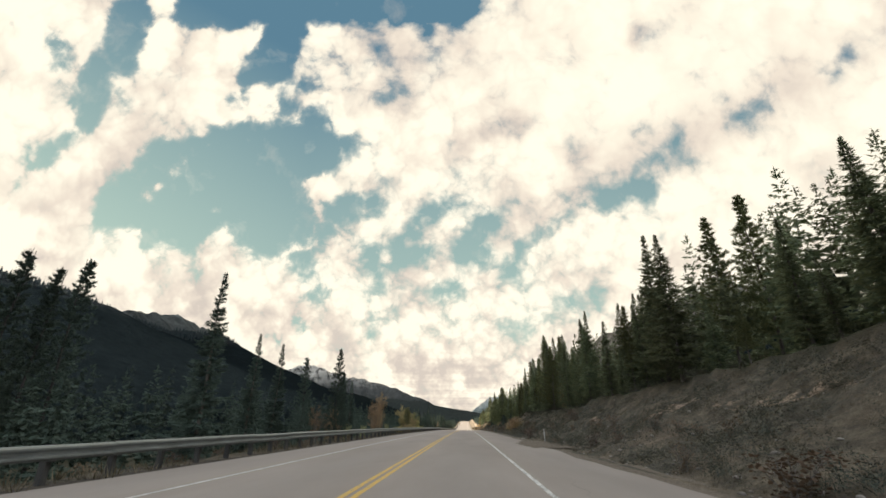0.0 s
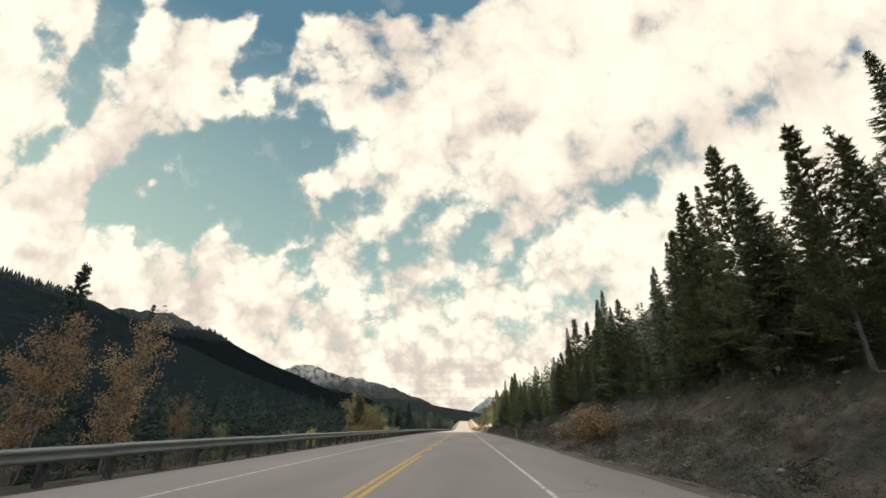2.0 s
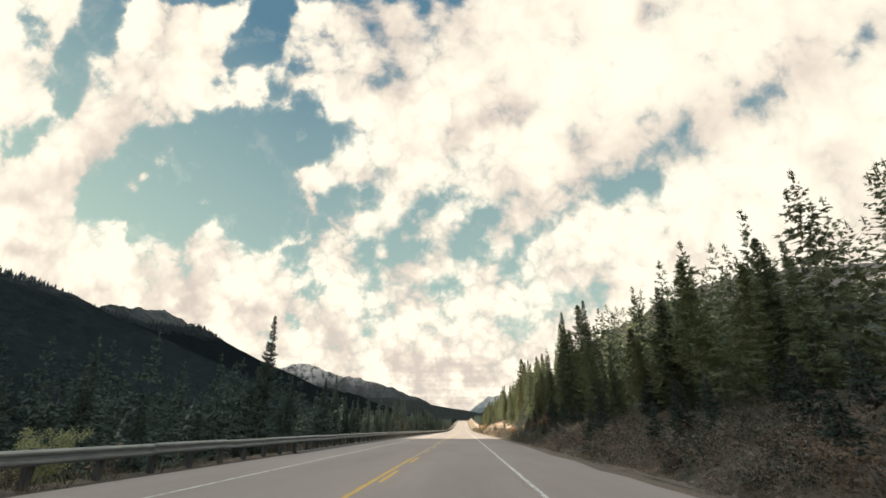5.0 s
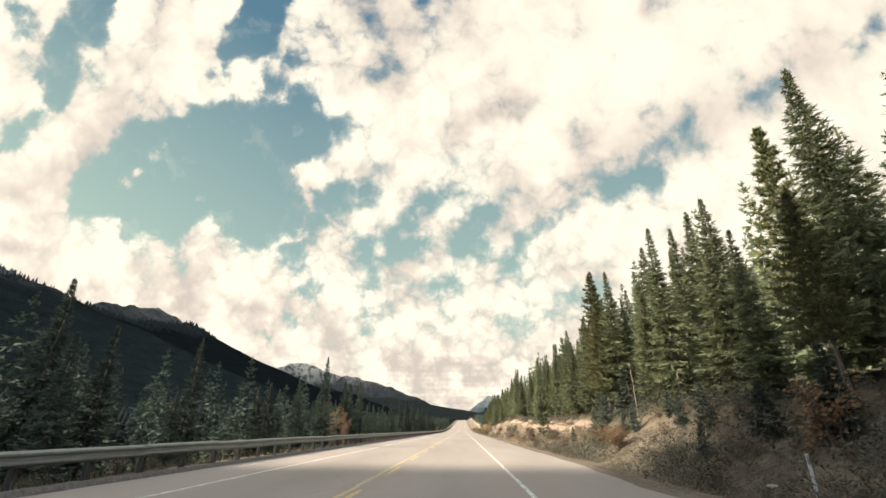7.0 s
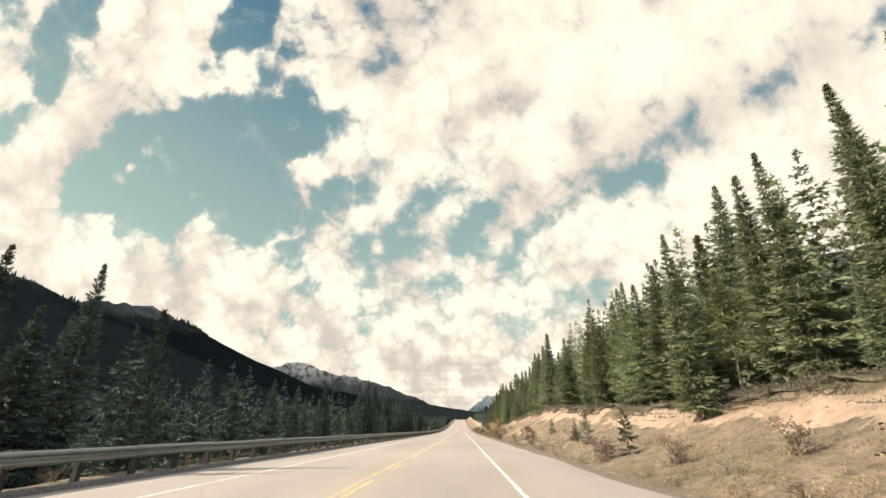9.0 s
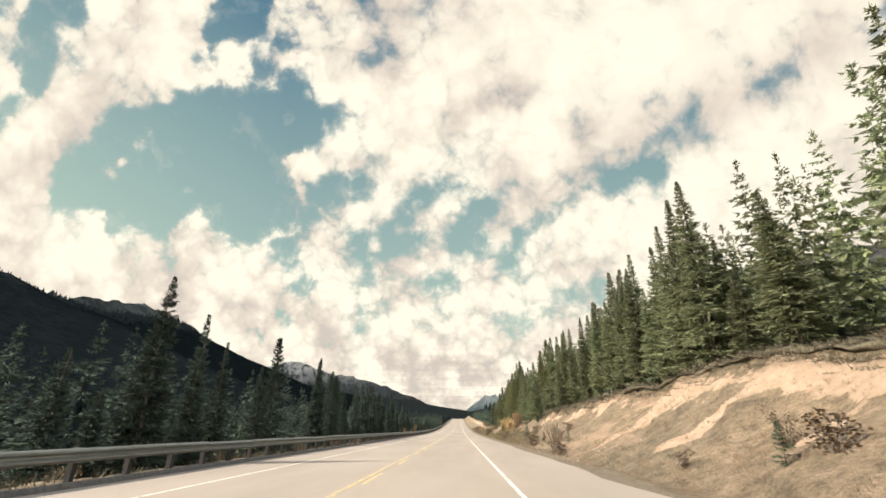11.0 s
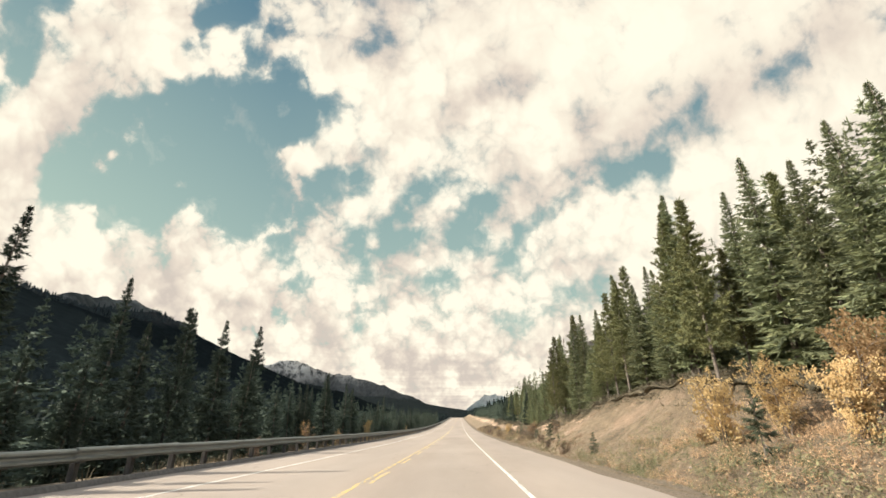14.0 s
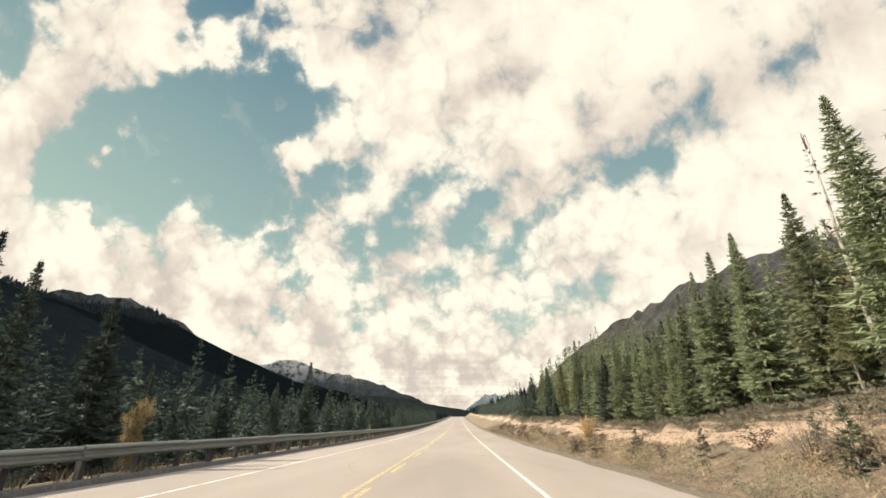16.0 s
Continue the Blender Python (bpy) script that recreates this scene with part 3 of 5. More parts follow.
def make_road():
    road = tagged(new("road", strip("road", LEFT_EDGE, RIGHT_EDGE - 0.35, -200, 1000, 0.0, asphalt, 2.0, 0.25)),
                  "pale worn two-lane asphalt highway", "road", kind="structure")
    part("edge_line", strip("edge_line", 3.58, 3.68, -100, 960, 0.004, white_paint), road, "white painted edge line")
    part("edge_line", strip("edge_line", -3.80, -3.70, -100, 960, 0.004, white_paint), road, "white painted edge line")
    part("centre_line", strip("centre_line", -0.17, -0.05, -100, 125, 0.004, yellow_paint), road, "yellow solid centre line")
    part("centre_line", strip("centre_line", -0.17, -0.05, 125, 960, 0.004, faded_paint), road, "faded yellow centre line")
    part("centre_line", strip("centre_line", 0.05, 0.17, -100, 62, 0.004, yellow_paint), road, "yellow solid centre line")
    y = 66.0
    while y < 420:
        part("centre_dash", strip("centre_dash", 0.05, 0.17, y, y + 3, 0.004, yellow_paint if y < 125 else faded_paint, 1.0), road)
        y += 6.3
    # thin wavering dark lines across the road
    line_dark = Mat("dark_line", 0.75)
    line_dark.colour(line_dark.ramp(line_dark.noise(5, 4), [(0.35, (0.05, 0.045, 0.04)), (0.6, (0.14, 0.125, 0.11))]))
    for y, xa, xb in ((181.6, -5.6, 6.2), (236.0, -5.6, 3.4), (299.3, -5.6, 6.2), (318.4, -1.2, 6.2), (77.0, -5.6, 6.2)):
        xs = np.linspace(xa, xb, 26)
        ya = y + 0.09 * fnoise(xs, xs * 0 + y, 1.6, 91, 4)
        half = 0.022 + 0.02 * np.abs(fnoise(xs, xs * 0 + y, 0.9, 92, 3))
        v = [(px, py + s * hw, float(road_z(py)) + 0.005) for px, py, hw in zip(xs, ya, half) for s in (-1, 1)]
        f = [(2 * i, 2 * i + 2, 2 * i + 3, 2 * i + 1) for i in range(len(xs) - 1)]
        part("cross_line", mesh_of("cross_line", v, f, line_dark.m), road, "thin dark line across the road")
    pts = []
    for k in range(64):
        a = 6.283 * k / 64
        q = 1 + 0.22 * float(fnoise(6 * math.cos(a), 6 * math.sin(a), 3.0, 95, 4))
        pts.append((6.9 + 1.5 * q * math.cos(a), 29.8 + 5.8 * q * math.sin(a)))
    v = [(6.9, 29.8)] + pts
    spill = mesh_of("spill", np.array([(a, b, float(road_z(b)) + (0.006 if a < 6.6 else 0.03)) for a, b in v]), [(0, k + 1, (k + 1) % 64 + 1) for k in range(64)], gravel)
    tagged(new("gravel_spill", spill), "grey gravel spilt over the edge of the asphalt", "gravel", kind="structure")
    verge = tagged(new("verge_gravel", strip("verge", RIGHT_EDGE - 0.6, RIGHT_EDGE + 0.45, -200, 960, -0.025, gravel, 0.8, 0.5, 8)),
                   "loose gravel strip beside the asphalt", "verge", kind="structure")
    tagged(new("verge_gravel", strip("verge", LEFT_EDGE - 1.3, LEFT_EDGE + 0.1, -200, 960, -0.02, shaded_gravel, 0.8, -0.3, 9)),
           "loose gravel strip under the guardrail", "verge", kind="structure")
    return road


make_road()


# ---------------------------------------------------------------- guardrail
RAIL_X, RAIL_TOP = -6.75, 0.78


def make_guardrail():
    rail = tagged(new("guardrail"), "galvanised W-beam guardrail on short posts along the road", "guardrail", kind="")
    rail.location = (RAIL_X, 0, float(road_z(0)))
    # W-beam section, towards the road is +x
    sec = ((0.0, 0.0), (0.05, -0.012), (0.085, -0.05), (0.085, -0.085), (0.02, -0.135), (0.02, -0.175), (0.085, -0.225), (0.085, -0.26), (0.05, -0.298), (0.0, -0.31))
    L = 3.81
    s = Soup()
    n = len(sec)
    for yy in (-0.12, L):
        s.v.extend(Vector((px, yy, pz)) for px, pz in sec)
    for yy in (-0.12, L):
        s.v.extend(Vector((px - 0.006, yy, pz)) for px, pz in sec)
    for i in range(n - 1):
        s.f.append((i, i + 1, n + i + 1, n + i))
        s.f.append((2 * n + i + 1, 2 * n + i, 3 * n + i, 3 * n + i + 1))
    beam = s.mesh("beam", zinc)
    s = Soup()
    s.box((-0.19, 0, -0.55), 0.15, 0.15, 1.15, 0.012)
    post = s.mesh("post", timber)
    s = Soup()
    s.box((-0.06, 0, -0.155), 0.11, 0.13, 0.33, 0.01)
    block = s.mesh("spacer", zinc_dark)
    base = rail.location.copy()
    y = -30.4
    i = 0
    while y < 520:
        z0, z1 = float(road_z(y)), float(road_z(y + L))
        jog = 0.012 * math.sin(i * 2.3)
        b = part("beam", beam, rail)
        b.matrix_basis = Matrix.Translation(Vector((RAIL_X + jog + (0.006 if i % 2 else 0), y, z0 + RAIL_TOP + jog)) - base) @ Euler((math.atan2(z1 - z0, L), 0, 0)).to_matrix().to_4x4()
        for k in (0, 1):
            yy = y + 0.2 + k * L / 2
            zz = float(road_z(yy)) + RAIL_TOP - 0.02
            o = part("post", post, rail)
            o.matrix_basis = Matrix.Translation(Vector((RAIL_X, yy, zz)) - base) @ Euler((0.02 * math.sin(i + k), 0.03 * math.sin(i * 1.7 + k), 0)).to_matrix().to_4x4()
            part("spacer", block, o)
        y += L
        i += 1
    far = Soup()
    while y < 860:
        zz = float(road_z(y)) + RAIL_TOP
        z1 = float(road_z(y + L)) + RAIL_TOP
        k = len(far.v)
        for yy, zq in ((y, zz), (y + L, z1)):
            far.v.extend(Vector((px, yy, zq + pz - base.z)) for px, pz in sec)
        for q in range(n - 1):
            far.f.append((k + q, k + q + 1, k + n + q + 1, k + n + q))
        far.box((-0.19, y, zz - 0.55 - base.z), 0.15, 0.15, 1.15)
        y += L
    tagged(part("far_rail", far.mesh("far_rail", zinc), rail), kind="stuff")


make_guardrail()


# ---------------------------------------------------------------- mountains
def ridge(name, x_foot, x_crest, x_back, height, y0, y1, ny, rough, mat, seed, label, rise=0.0, lump=900, start=1.0, steps=((0, 1),), tail=0.0):
    """A long range beside the valley: foot, crest and back at those distances across it. Returns the grid of its road side."""
    ys = np.linspace(y0, y1, ny)
    us = np.concatenate([np.linspace(0, 1, 22), np.linspace(1.1, 2, 5)])
    U, Y = np.meshgrid(us, ys)
    X = np.where(U <= 1, x_foot + (x_crest - x_foot) * U, x_crest + (x_back - x_crest) * (U - 1))
    prof = np.where(U <= 1, U**1.1, 2 - U)
    along = (Y - y0) / (y1 - y0)
    crest = height * np.interp(Y, [q[0] for q in steps], [q[1] for q in steps]) * (1 + rough * fnoise(Y, Y * 0, lump, seed, 6)) * (1 + rise * along) * np.where(along < 0.42, start + (1 - start) * along / 0.42, 1.0) * np.where(along > 0.7, 1 - (along - 0.7) / 0.3 * tail, 1.0)
    gul = 1 + rough * 0.6 * fnoise(X * 0.5, Y, 240, seed + 1, 5) * np.clip(1.4 - U, 0.15, 1)
    Z = prof * crest * gul + road_z(np.clip(Y, -300, 1100)) - 6
    X = X + 30 * fnoise(X, Y, 400, seed + 2) * np.clip(U, 0, 1)
    v = np.stack([X.ravel(), Y.ravel(), Z.ravel()], 1)
    n = len(us)
    k = np.arange((ny - 1) * (n - 1))
    a = k // (n - 1) * n + k % (n - 1)
    me = mesh_of(name, v, np.stack([a, a + 1, a + n + 1, a + n], 1), mat, True)
    tagged(new(name, me), label, "mountain", kind="structure")
    return v.reshape(ny, n, 3)[:, :22]


# forest_slope has shade, and a little blue haze, mixed into its colours
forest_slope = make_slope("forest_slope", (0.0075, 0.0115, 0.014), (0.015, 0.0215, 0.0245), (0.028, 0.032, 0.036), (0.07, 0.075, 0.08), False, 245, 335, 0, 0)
rock_slope = make_slope("rock_slope", (0.013, 0.019, 0.014), (0.028, 0.034, 0.023), (0.12, 0.112, 0.104), (0.33, 0.305, 0.275), False, 150, 240, 0, 0)
snow_slope = make_slope("snow_slope", (0.030, 0.040, 0.045), (0.050, 0.062, 0.066), (0.058, 0.067, 0.078), (0.125, 0.14, 0.16), True, 150, 260, 290, 480)
# distance haze is mixed into the colours of the next two slopes
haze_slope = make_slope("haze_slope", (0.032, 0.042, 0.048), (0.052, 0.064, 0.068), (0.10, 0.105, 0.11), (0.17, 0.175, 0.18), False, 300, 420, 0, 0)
hazed_blue_slope = make_slope("hazed_blue_slope", (0.10, 0.15, 0.18), (0.14, 0.20, 0.23), (0.28, 0.35, 0.40), (0.48, 0.56, 0.61), True, 70, 130, 120, 220)

left_ridge = ridge("backdrop_mountain", -200, -950, -1700, 282, -400, 4200, 190, 0.075, forest_slope, 31, "forested mountainside, its shade put into near-black colour", lump=700,
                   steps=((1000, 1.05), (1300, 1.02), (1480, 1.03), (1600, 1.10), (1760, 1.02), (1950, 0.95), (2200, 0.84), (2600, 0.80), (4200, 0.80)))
crag_slope = make_slope("crag_slope", (0.018, 0.025, 0.028), (0.034, 0.042, 0.045), (0.055, 0.06, 0.066), (0.14, 0.15, 0.16), True, 430, 520, 590, 680)
ridge("backdrop_mountain", -1050, -1750, -2400, 600, 1350, 3560, 120, 0.05, crag_slope, 57, "grey rocky ridge with traces of snow", lump=420, start=0.55, tail=0.38)
right_ridge = ridge("backdrop_mountain", 230, 800, 1500, 452, -400, 3300, 170, 0.07, rock_slope, 41, "forested mountain with a grey rocky crest", lump=380,
                    steps=((800, 0.60), (1400, 0.92), (1800, 1.0), (3300, 1.0)))


def make_peak(name, cx, cy, width, depth, height, mat, seed, label, rough=0.2):
    """A single mountain with a broken crest, its long side across the valley."""
    n = 70
    xs, ys = np.linspace(-1, 1, n), np.linspace(-1, 1, 24)
    X, Y = np.meshgrid(xs, ys)
    crest = np.clip(1 - np.abs(X)**1.5, 0, 1) * (1 + rough * fnoise(X * width, X * 0, width * 0.7, seed, 6))
    Z = height * crest * np.clip(1 - np.abs(Y)**0.9, 0, 1) * (1 + 0.3 * rough * fnoise(X * width, Y * depth, 300, seed + 1, 5))
    v = np.stack([(cx + X * width).ravel(), (cy + Y * depth).ravel(), Z.ravel() - 25], 1)
    k = np.arange(23 * (n - 1))
    a = k // (n - 1) * n + k % (n - 1)
    return tagged(new(name, mesh_of(name, v, np.stack([a, a + 1, a + n + 1, a + n], 1), mat, True)), label, "mountain", kind="structure")


make_peak("backdrop_mountain", 330, 4350, 400, 240, 265, hazed_blue_slope, 71, "mountain with snow patches, blue haze put into its colour")
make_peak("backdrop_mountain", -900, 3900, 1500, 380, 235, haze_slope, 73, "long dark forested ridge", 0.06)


def make_range():
    """The snow-dusted range that closes the valley, falling towards the gap."""
    n, k = 170, 27
    X, Y = np.meshgrid(np.linspace(-2550, -120, n), np.linspace(-1, 1, k))
    crest = np.interp(X, (-2550, -2300, -2060, -1900, -1640, -1400, -1150, -950, -760, -600, -350, -120), (750, 700, 690, 665, 625, 490, 420, 400, 345, 285, 200, 60)) * (1 + 0.05 * fnoise(X, X * 0, 260, 52, 6))
    rib = 1 + 0.22 * fnoise(X, Y * 260, 170, 53, 5) * np.clip(np.abs(Y) * 2.5, 0, 1)
    Z = crest * np.clip(1 - np.abs(Y)**0.85, 0, 1) * rib - 20
    v = np.stack([X.ravel(), (4300 + Y * 420 + 60 * fnoise(X, Y, 500, 54)).ravel(), Z.ravel()], 1)
    q = np.arange((k - 1) * (n - 1))
    a = q // (n - 1) * n + q % (n - 1)
    me = mesh_of("range", v, np.stack([a, a + 1, a + n + 1, a + n], 1), snow_slope, True)
    tagged(new("backdrop_mountain", me), "grey mountain range dusted with snow", "mountain", kind="structure")


make_range()


def make_shade_hill():
    """A steep wooded hill added out of view beside the start, to shade the first stretch of road."""
    xs, ys = np.linspace(-395, -105, 48), np.linspace(-235, 158, 54)
    def z(X, Y):
        across = np.clip(1 - np.abs((X + 228 + 0.3 * np.clip(Y - 40, 0, 200)) / 122)**1.5, 0, 1)
        along = np.clip(1 - np.abs((Y + 45) / 191)**6, 0, 1)
        return 265 * across * along * (1 + 0.08 * fnoise(X, Y, 70, 77)) - 4
    me = grid_mesh("shade_hill", xs, ys, z, forest_slope)
    tagged(new("backdrop_hill", me), "added wooded hill, out of view, that shades the road's start", "hill", kind="structure")


make_shade_hill()

# ---------------------------------------------------------------- trees
def trunk_mesh(rng, h, r, mat, lean=0.0, sides=7):
    s = Soup()
    pts, rad = [], []
    for k in range(8):
        t = k / 7
        pts.append(Vector((lean * h * t * t + 0.02 * h * 0.3 * math.sin(3 * t + rng.random() * 6) * t, 0.01 * h * math.sin(5 * t), -0.35 + (h + 0.35) * t * 0.99)))
        rad.append(r * (1 - t)**0.85 + 0.012)
    rad[0] *= 1.25
    s.tube(pts, rad, sides)
    # a few dead stubs low on the stem
    for _ in range(6):
        z = h * rng.uniform(0.08, 0.35)
        a = rng.uniform(0, 6.283)
        d = Vector((math.cos(a), math.sin(a), rng.uniform(-0.3, 0.1)))
        s.tube([Vector((0, 0, z)), Vector((0, 0, z)) + d * rng.uniform(0.3, 0.8)], [0.018, 0.005], 4, False)
    return s.mesh("trunk", mat)


def kite(s, p, d, up, length, width, droop):
    """A small spray of needles: a bent kite from p along d."""
    side = d.cross(up)
    side = side.normalized() * width if side.length > 1e-6 else Vector((width, 0, 0))
    mid = p + d * length * 0.45 - up * droop * length * 0.25
    tip = p + d * length - up * droop * length
    s.poly(p, mid + side, tip, mid - side)


def spike(s, p, d, length, width, rng):
    """One pointed spray of needles, a single long triangle turned at random."""
    side = d.orthogonal().normalized()
    side = (side * math.cos(a := rng.uniform(0, 6.283)) + d.cross(side) * math.sin(a)) * width
    s.poly(p + side, p - side, p + d * length)


def spruce_crown(rng, h, radius, mat, levels=30, arms=6, steps=4, low=0.06, gaps=0.08, slim=0.9, fine=2, fat=0.2):
    s = Soup()
    up = Vector((0, 0, 1))
    for lv in range(levels):
        t = 1 - (1 - min(1, max(0, (lv + rng.uniform(-0.4, 0.4)) / levels)))**1.3
        z = h * (low + (1 - low) * max(t, 0))
        r = radius * (1 - max(t, 0))**slim * rng.uniform(0.82, 1.12) * (0.62 + 0.38 * min(1, t / 0.14)) + 0.04
        n = arms if t < 0.8 else max(4, arms - 1)
        a0 = rng.uniform(0, 6.283)
        for k in range(n):
            if rng.random() < gaps:
                continue
            a = a0 + 6.283 * (k + rng.uniform(-0.3, 0.3)) / n
            rr = r * rng.uniform(0.65, 1.18)
            za = z + rng.uniform(-0.55, 0.55) * h / levels * (1 if t < 0.93 else 0.2)
            d = Vector((math.cos(a), math.sin(a), 0))
            rise = 0.35 - 0.75 * (1 - t)**1.1 + max(0, t - 0.86) * 9
            side = Vector((-d.y, d.x, 0))

            def at(q):
                return Vector((0, 0, za)) + d * rr * q + up * rr * (rise * q * 0.75 + 0.22 * q * q)
            for st in range(steps):
                q = 0.14 + 0.80 * (st + rng.random() * 0.7) / steps
                p = at(q)
                ln = (0.075 + 0.15 * min(1, rr) + 0.36 * rr * (1.15 - q)) * rng.uniform(0.75, 1.35)
                for sg in (-1, 1):
                    for _ in range(fine):
                        dd = (d * rng.uniform(0.4, 1.0) + side * sg * rng.uniform(0.45, 1.0) + up * rng.uniform(-0.45, 0.15)).normalized()
                        spike(s, p, dd, ln * rng.uniform(0.7, 1.1), ln * fat, rng)
                spike(s, p, (d * rng.uniform(0.3, 0.8) - up * 0.75).normalized(), ln * 0.75, ln * fat, rng)
            spike(s, at(0.66), (at(1.0) - at(0.66)).normalized(), rr * 0.4 + 0.08, 0.03 + rr * 0.05, rng)
    for _ in range(4):
        spike(s, Vector((0, 0, h * 0.93)), (up + Vector((rng.uniform(-0.06, 0.06), rng.uniform(-0.06, 0.06), 0))).normalized(), h * rng.uniform(0.06, 0.10), 0.045, rng)
    return s.mesh("crown", mat)


def pine_crown(rng, h, radius, mat, branches=60, tufts=4, low=0.3):
    """Lodgepole pine: bushy brushes of needles along upswept limbs."""
    s = Soup()
    up = Vector((0, 0, 1))
    for b in range(branches):
        t = (b + rng.random()) / branches
        z = h * (low + (1 - low) * t * 0.975)
        r = radius * (0.5 + 0.5 * math.sin(min(1, (1 - t) * 1.8) * 1.57)) * (1 - 0.8 * t) * rng.uniform(0.5, 1.2)
        a = b * 2.4 + rng.uniform(-0.5, 0.5)
        d = Vector((math.cos(a), math.sin(a), 0))
        tip = Vector((0, 0, z)) + d * r + up * r * rng.uniform(0.1, 0.65)
        root = Vector((0, 0, z - 0.12 * r))
        s.tube([root, root.lerp(tip, 0.55) - up * 0.04, tip], [0.02, 0.012, 0.004], 3, False)
        for q in range(tufts):
            f = 0.35 + 0.67 * (q + rng.random()) / tufts
            c = root.lerp(tip, f) + Vector((rng.uniform(-1, 1), rng.uniform(-1, 1), rng.uniform(-0.6, 0.8))) * 0.20 * r * (1.1 - 0.5 * f)
            size = rng.uniform(0.20, 0.36) * (1 - 0.35 * t)
            for _ in range(13):
                v = Vector((rng.uniform(-1, 1), rng.uniform(-1, 1), rng.uniform(-0.4, 1.2))) + d * 0.4
                v.normalize()
                spike(s, c - v * 0.06, v, size * rng.uniform(0.7, 1.3), 0.027, rng)
    for _ in range(26):
        v = Vector((rng.uniform(-0.5, 0.5), rng.uniform(-0.5, 0.5), 1)).normalized()
        spike(s, Vector((0, 0, h * rng.uniform(0.90, 0.985))), v, rng.uniform(0.18, 0.34), 0.03, rng)
    return s.mesh("crown", mat)


def leafy(rng, h, radius, mat, stems=4, leaves=900, size=0.11, low=0.25, tall=0.0):
    """Shrub or small broadleaf tree: stems mesh and leaf mesh. tall draws the twigs in towards the top."""
    w, s = Soup(), Soup()
    ends = []
    for k in range(stems):
        a = 6.283 * (k + rng.random()) / stems
        out = radius * rng.uniform(0.25, 0.7) * (1 - 0.8 * tall)
        top = Vector((math.cos(a) * out, math.sin(a) * out, h * rng.uniform(0.7, 0.98)))
        p0 = Vector((math.cos(a) * 0.08, math.sin(a) * 0.08, -0.25))
        mid = p0.lerp(top, 0.5) - Vector((math.cos(a), math.sin(a), 0)) * out * 0.2
        r0 = 0.005 + 0.012 * h
        w.tube([p0, mid, top], [r0, r0 * 0.6, 0.006], 5, False)
        for _ in range(11):
            q = rng.uniform(low, 1)
            b = mid.lerp(top, (q - 0.5) * 2) if q > 0.5 else p0.lerp(mid, q * 2)
            v = Vector((rng.uniform(-1, 1), rng.uniform(-1, 1), rng.uniform(0.0, 0.9))) * radius * 0.55 * (1 - tall * q * 0.75)
            e = b + v
            w.tube([b, b.lerp(e, 0.5) + Vector((0, 0, 0.06 * radius)), e], [r0 * 0.4, r0 * 0.25, 0.004], 3, False)
            ends.append((b, e))
    for _ in range(leaves):
        b, e = rng.choice(ends)
        c = b.lerp(e, rng.uniform(0.3, 1.05)) + Vector((rng.gauss(0, 1), rng.gauss(0, 1), rng.gauss(0, 0.8))) * radius * 0.085
        v = Vector((rng.gauss(0, 1), rng.gauss(0, 1), rng.gauss(0, 1)))
        v.normalize()
        kite(s, c, v, v.orthogonal(), size * rng.uniform(0.7, 1.3), size * 0.45, 0.2)
    return w.mesh("stem", bark), s.mesh("foliage", mat)


PROTO = {}


def prototype(kind, name, pieces, label, category):
    """Keeps one built tree as a set of meshes to be planted many times."""
    PROTO.setdefault(kind, []).append((name, pieces, label, category))


rng = random.Random(7)
for i in range(5):
    h = 10.0
    rad = (1.65, 1.4, 1.85, 1.3, 1.55)[i]
    prototype("spruce", "spruce_tree", (("trunk", trunk_mesh(rng, h, 0.10, bark)), ("crown", spruce_crown(rng, h, rad, spruce_needles, 44, 8, 3, slim=1.0, fine=3, fat=0.125))),
              "tall dark green spruce at the forest edge", "tree")
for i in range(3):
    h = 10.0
    prototype("shaded_spruce", "spruce_tree", (("trunk", trunk_mesh(rng, h, 0.10, bark)), ("crown", spruce_crown(rng, h, (1.7, 1.45, 1.9)[i], shaded_needles, 42, 8, 3, slim=1.0, fine=3, fat=0.125))),
              "dense bluish spruce beside the road, shade put into its needles", "tree")
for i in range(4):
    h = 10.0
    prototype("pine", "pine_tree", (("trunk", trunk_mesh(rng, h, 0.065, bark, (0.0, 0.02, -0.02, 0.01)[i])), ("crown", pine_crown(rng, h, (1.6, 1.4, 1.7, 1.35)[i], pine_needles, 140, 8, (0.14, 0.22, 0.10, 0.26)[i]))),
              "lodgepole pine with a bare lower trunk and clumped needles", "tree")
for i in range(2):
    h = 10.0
    prototype("shaded_pine", "pine_tree", (("trunk", trunk_mesh(rng, h, 0.075, shaded_bark, (0.01, -0.02)[i])), ("crown", pine_crown(rng, h, (1.75, 1.5)[i], shaded_needles, 165, 6, (0.08, 0.14)[i]))),
              "bushy lodgepole pine below the road, shade put into needles and bark", "tree")
for i in range(3):
    h = 2.0
    prototype("undergrowth", "young_spruce", (("trunk", trunk_mesh(rng, h, 0.03, bark, sides=5)), ("crown", spruce_crown(rng, h, (0.6, 0.75, 0.5)[i], shaded_needles, 16, 6, 3, 0.04, fat=0.15))),
              "young spruce under the forest edge, shade put into its needles", "tree")
for i in range(2):
    h = 10.0
    prototype("snag", "bare_tree", (("trunk", trunk_mesh(rng, h, 0.09, pale_bark)), ("twigs", spruce_crown(rng, h, 0.8, dry_twigs, 16, 4, 1, 0.3, 0.3, fat=0.06))),
              "thin dead conifer with bare grey twigs", "tree")
